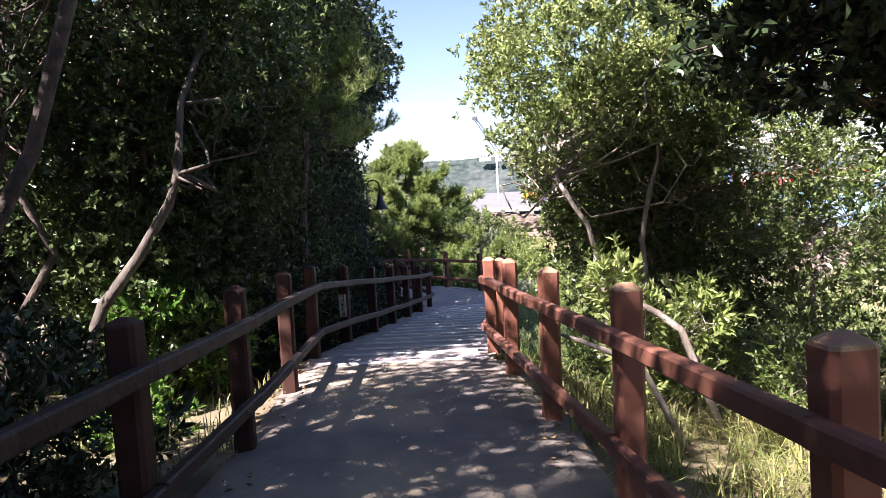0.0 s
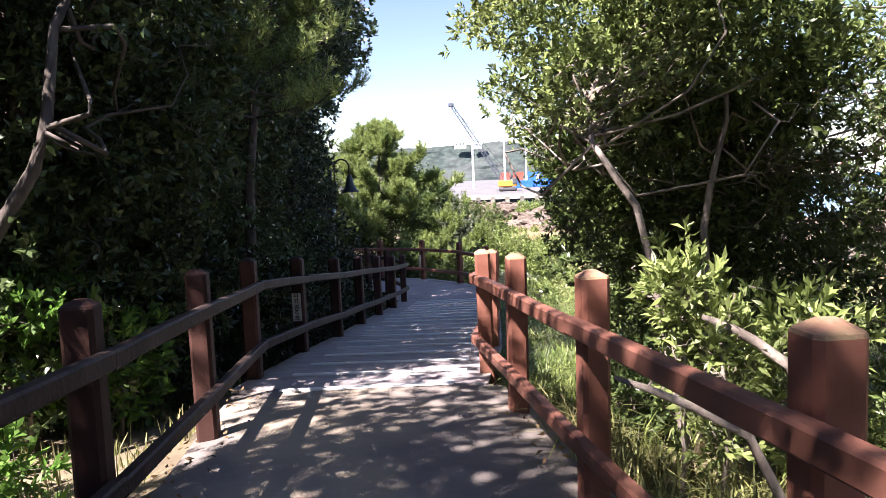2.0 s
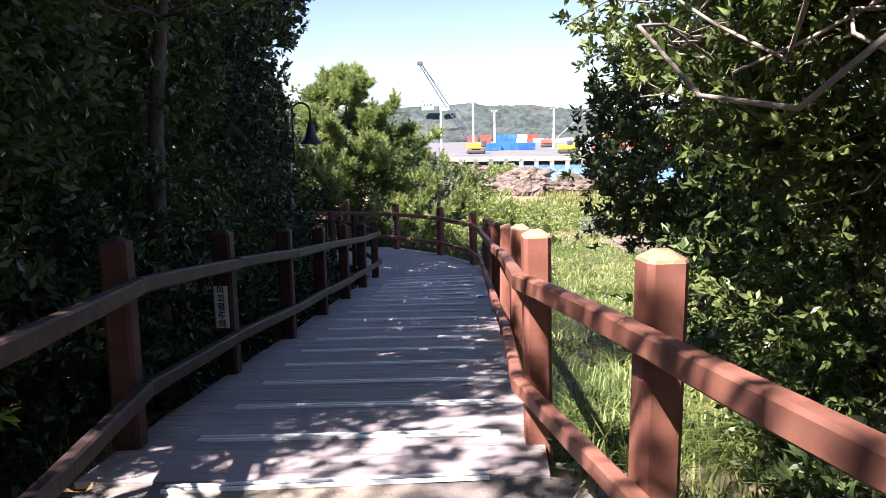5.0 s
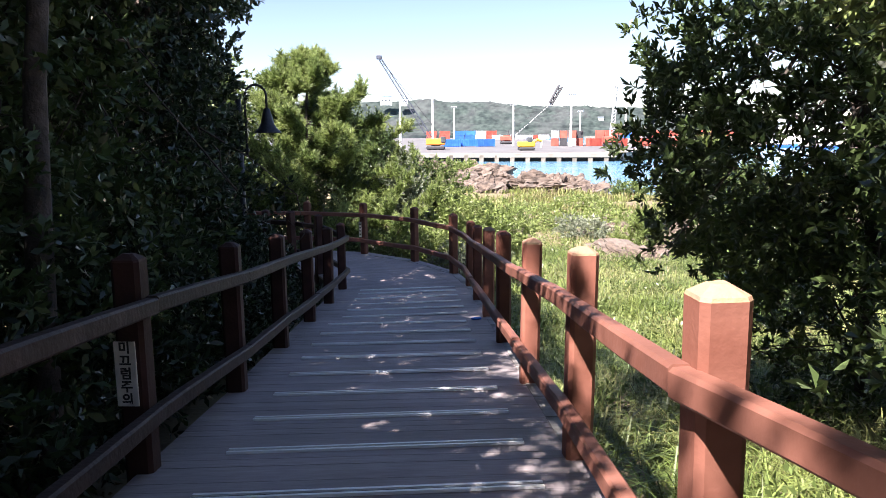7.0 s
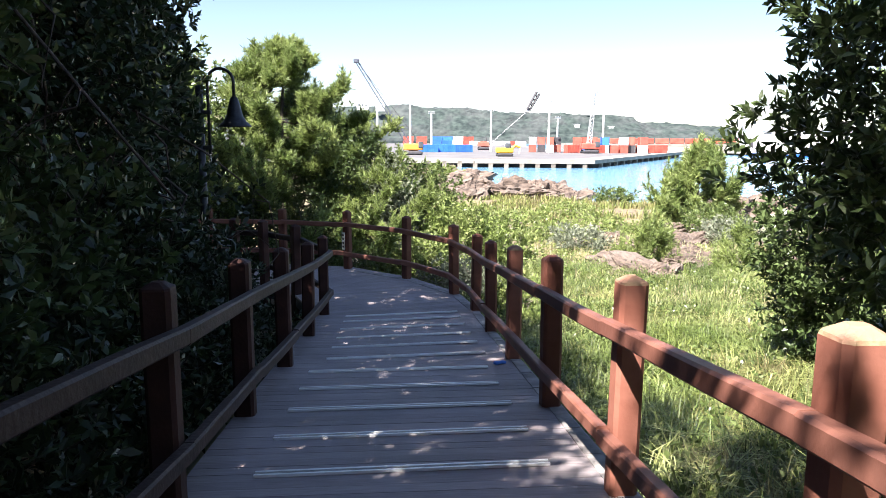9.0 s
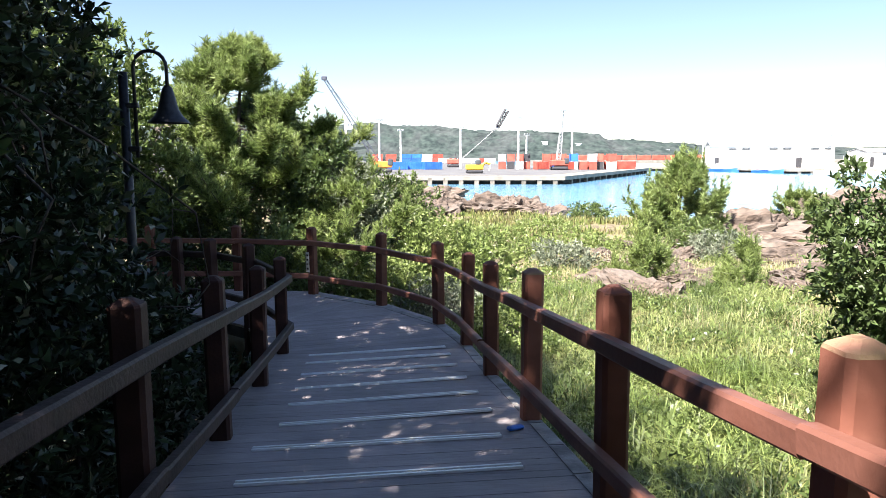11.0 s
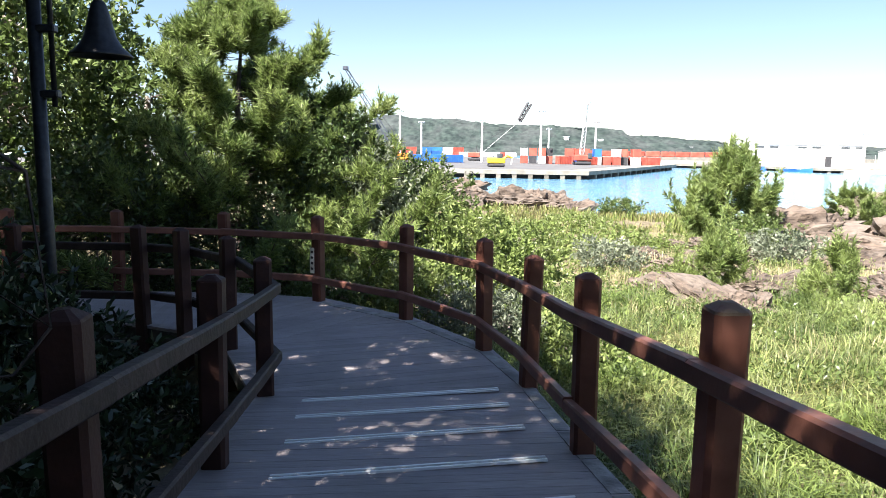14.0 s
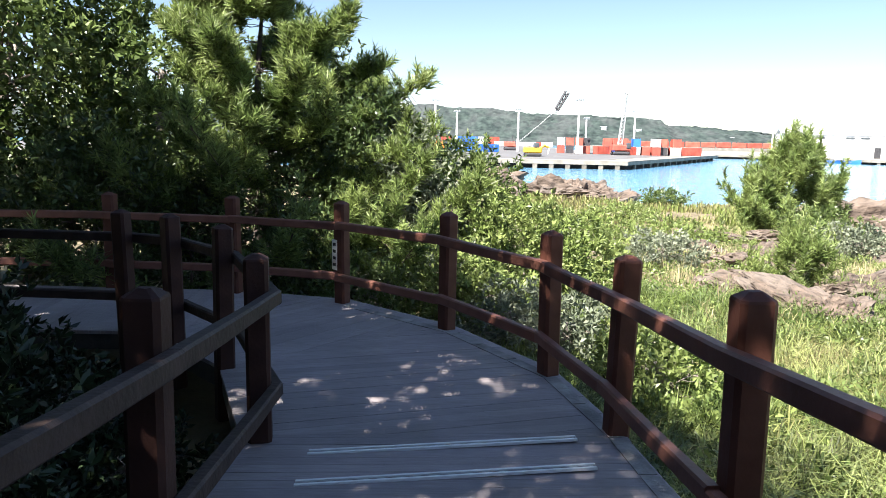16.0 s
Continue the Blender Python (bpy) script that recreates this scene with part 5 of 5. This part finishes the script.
tagged(quads("leafy_herbs", leaf_verts(pp, unit(d + RNG.normal(size=d.shape) * 0.5), RNG.uniform(0.05, 0.10, len(pp)), RNG.uniform(0.02, 0.04, len(pp))), 4, M_LEAF), "dark leafy weeds between the grass tussocks", "herbs", kind="stuff")
M_TUFT = mat("arching_grass", (0.14, 0.20, 0.05), (0.32, 0.345, 0.135), 0.5, 0.5, 0, big=0.9, bigscale=0.8, bigcol=(0.075, 0.12, 0.03), island=0.65, translucent=0.3)
p = scatter(2000, -0.2, 8.0, 9.5, 30, lambda x, y: off_walk(x, y) and noise.noise((x * 0.6, y * 0.6, 12)) > -0.2)
tagged(quads("grass_tufts", blades(p, 46, RNG.uniform(0.24, 0.55, len(p)), np.full(len(p), 0.012), 2.1), 4, M_TUFT), "pale arching grass tussocks beside the walk", "grass", kind="stuff")
p = scatter(9000, -4, 22, 14, 52, lambda x, y: off_walk(x, y) and x < 2 + (y - 10) * 0.62 and noise.noise((x * 0.3, y * 0.3, 6)) > 0.0)
tagged(quads("meadow_grass", blades(p, 9, RNG.uniform(0.10, 0.30, len(p)), np.full(len(p), 0.017), 1.2), 4, M_GRASS), "green meadow grass on the slope", "grass", kind="stuff")
p = scatter(7000, -2, 24, 19, 60, lambda x, y: off_walk(x, y) and noise.noise((x * 0.28, y * 0.28, 16)) > 0.12)
tagged(quads("dry_grass", blades(p, 8, RNG.uniform(0.22, 0.65, len(p)), np.full(len(p), 0.016), 0.7), 4, M_STRAW), "dry straw-coloured grass stalks in the meadow", "grass", kind="stuff")
p = scatter(9000, -6, 45, 50, 100, lambda x, y: y < lerp_table(x, SHORE) - 6 and noise.noise((x * 0.12, y * 0.12, 26)) > -0.2)
tagged(quads("far_meadow", blades(p, 6, RNG.uniform(0.3, 0.8, len(p)), np.full(len(p), 0.10)), 4, M_GRASS), "yellow-green scrub towards the shore", "grass", kind="stuff")
p = scatter(4800, -3, 20, 12, 50, lambda x, y: off_walk(x, y) and x < 2 + (y - 10) * 0.6 and noise.noise((x * 0.25, y * 0.25, 40)) > -0.05)
d = unit(RNG.normal(size=(len(p) * 6, 3)) + np.array([0, 0, 0.8]))
pp = np.repeat(p, 6, axis=0) + RNG.normal(size=(len(p) * 6, 3)) * np.array([0.12, 0.12, 0.05]) + np.array([0, 0, 0.16])
tagged(quads("ground_herbs", leaf_verts(pp, d, RNG.uniform(0.05, 0.12, len(pp)), RNG.uniform(0.03, 0.06, len(pp))), 4, M_LEAF_LIGHT), "low leafy herbs among the grass", "herbs", kind="stuff")
p = scatter(900, -2.5, 19, 11, 46, lambda x, y: off_walk(x, y) and x > 0.2 and x < 2 + (y - 10) * 0.6)
for name, sel, m, label in (("herb_clumps", p[::2], M_LEAF_LIGHT, "rounded clumps of pale leafy herbs in the meadow"), ("scrub_clumps", p[1::2], M_LEAF, "rounded clumps of darker scrub in the meadow")):
    r = RNG.uniform(0.2, 0.55, len(sel))
    c = np.repeat(sel, 130, axis=0)
    rr = np.repeat(r, 130)[:, None]
    d = unit(RNG.normal(size=(len(c), 3)))
    d[:, 2] = np.abs(d[:, 2])
    pp = c + d * rr * np.array([1, 1, 0.75]) * RNG.uniform(0.6, 1.05, (len(c), 1))
    tagged(quads(name, leaf_verts(pp, unit(d + RNG.normal(size=d.shape) * 0.6), RNG.uniform(0.05, 0.11, len(pp)), RNG.uniform(0.02, 0.05, len(pp))), 4, m), label, "herbs", kind="stuff")
p = scatter(600, -6.5, -2.0, -2, 10, lambda x, y: x < lerp_table(y, [(-2, -1.7), (5, -2.3), (9, -2.9), (10, -3)]))
tagged(quads("undergrowth", blades(p, 8, RNG.uniform(0.12, 0.35, len(p)), np.full(len(p), 0.012)), 4, M_GRASS), "sparse grass under the landward trees", "grass", kind="stuff")
p = scatter(5000, -5.5, 4.0, -2, 12, lambda x, y: True)
p = np.array([(x, y, max(z, deck_z(x, y) if abs(x - lerp_table(y, CENTRE)) < 1.28 and y < 8.6 else z) + 0.03) for x, y, z in p if abs(x - lerp_table(y, CENTRE)) > 0.95 and y < 8.4 or x < -3 or x > 0.3])
tagged(quads("leaf_litter", leaf_verts(p, unit(RNG.normal(size=(len(p), 3)) * np.array([1, 1, 0.2])), RNG.uniform(0.03, 0.07, len(p)), RNG.uniform(0.015, 0.03, len(p))), 4,
             mat("dead_leaf", (0.13, 0.075, 0.035), (0.26, 0.17, 0.08), 3, 0.8, 0, island=0.4)), "dead brown leaves on the soil and path edges", "leaf litter", kind="stuff")

# ---- lamp at the bend ----
M_LAMP = mat("lamp_metal", (0.016, 0.018, 0.022), (0.035, 0.038, 0.045), 20, 0.45, 0.1, 80, metal=0.3)
g = ground_z(-4.25, 20.0)
lamp = thing("path_lamp", (-4.25, 20.0, g), "dark metal path lamp with a swan-neck arm and bell shade", "lamp")
bm = bmesh.new()
tube(bm, [(-4.25, 20, g - 0.1), (-4.25, 20, 1.33)], [0.06, 0.052], 12)
part("pole", bm, M_LAMP, lamp, smooth=True)
bm = bmesh.new()
arc = [(-4.13, 20, 0.35), (-4.13, 20, 1.38)] + [(-3.945 - 0.185 * math.cos(a), 20, 1.38 + 0.19 * math.sin(a)) for a in [math.pi * k / 10 for k in range(1, 11)]] + [(-3.76, 20, 1.16)]
tube(bm, arc, [0.022] * len(arc), 8)
part("swan_neck", bm, M_LAMP, lamp, smooth=True)
for z in (0.45, 0.95):
    bm = bmesh.new()
    box(bm, pose(-4.19, 20, z), 0.2, 0.09, 0.06, 0.01)
    part("bracket", bm, M_LAMP, lamp)
bm = bmesh.new()
prof = [(0.03, 1.18), (0.055, 1.15), (0.075, 1.08), (0.10, 0.98), (0.12, 0.90), (0.16, 0.83), (0.235, 0.76), (0.24, 0.745), (0.225, 0.75), (0.11, 0.88), (0.05, 1.08)]
rings = [[bm.verts.new((-3.76 + r * math.cos(k * math.tau / 20), 20 + r * math.sin(k * math.tau / 20), z)) for k in range(20)] for r, z in prof]
for r0, r1 in zip(rings, rings[1:]):
    for k in range(20):
        bm.faces.new((r0[k], r0[(k + 1) % 20], r1[(k + 1) % 20], r1[k]))
bm.faces.new(rings[0])
part("shade", bm, M_LAMP, lamp, smooth=True)

# ---- warning plates ----
M_PLATE = mat("white_plate", (0.62, 0.61, 0.56), (0.75, 0.74, 0.70), 14, 0.5, 0.1, 60, big=0.5, bigscale=6, bigcol=(0.42, 0.38, 0.32))
M_INK = mat("black_ink", (0.015, 0.015, 0.015), (0.03, 0.03, 0.03), 10, 0.6, 0)


def plate(x, y, z, turn, w, h, text, label):
    root = thing("warning_plate", (x, y, z), label, "sign")
    m = pose(x, y, z, 90, 0, turn)
    bm = bmesh.new()
    box(bm, m, w, h, 0.006, 0.002)
    part("plate", bm, M_PLATE, root)
    if text:
        n = len(text)
        for i, ch in enumerate(text):
            cu = bpy.data.curves.new("letter", "FONT")
            cu.body, cu.size, cu.align_x, cu.align_y = ch, h / n * 0.98, "CENTER", "CENTER"
            cu.extrude, cu.offset = 0.001, 0.0022
            cu.materials.append(M_INK)
            ob = new("letter", cu)
            ob.matrix_basis = m @ pose(0, h / 2 - (i + 0.5) * h / n, 0.0045)
            ob.parent = root
            ob.matrix_parent_inverse = root.matrix_basis.inverted()
    else:
        for i in range(4):
            bm = bmesh.new()
            box(bm, m @ pose(0, h * (0.34 - 0.22 * i), 0.004), w * 0.55, h * 0.1, 0.002)
            part("letter_bar", bm, M_INK, root)
    return root


plate(-2.715, 10.755, -0.47, -4, 0.115, 0.35, "미끄럼주의", "white slip warning plate with black vertical lettering on a fence post")
plate(-2.505, 24.06, -1.52, -50, 0.10, 0.36, "", "white plate with dark marks on a fence post")

# ---- litter ----
bm = bmesh.new()
box(bm, pose(-0.43, 16.22, deck_z(0, 16.22) + 0.02, -5, 3, 25), 0.14, 0.06, 0.03, 0.012)
tagged(part("drink_carton", bm, M_BLUE), "crumpled blue drink carton lying on the boards", "litter")


# fallen bare wood under the pale trunk
for pts, r0, label in [([(0.30, 5.55, 0.06), (0.46, 5.5, 0.01), (0.66, 5.45, -0.07), (0.9, 5.42, -0.2)], 0.022, "bleached fallen branch resting in the undergrowth"),
                       ([(0.86, 6.02, 0.25), (0.98, 6.0, 0.20), (1.12, 5.97, 0.12), (1.3, 5.95, -0.02)], 0.03, "pale broken bough leaning in the shrubs")]:
    root = thing("fallen_branch", (pts[-1][0], pts[-1][1], ground_z(pts[-1][0], pts[-1][1])), label, "branch")
    bm = bmesh.new()
    end = Vector(pts[-1])
    low = Vector((end.x + 0.35, end.y, ground_z(end.x + 0.35, end.y) - 0.03))
    tube(bm, [Vector(p) for p in pts] + [end.lerp(low, 0.5), low], [r0 * k for k in (0.5, 0.9, 1.0, 1.1, 1.15, 1.2)], 7)
    part("bough", bm, M_BARK, root, smooth=True)
    bm = bmesh.new()
    limb(bm, pts[1], Vector(pts[1]) + Vector((0.08, 0.1, 0.16)), r0 * 0.4, 0.004)
    part("side_twig", bm, M_BARK, root, smooth=True)
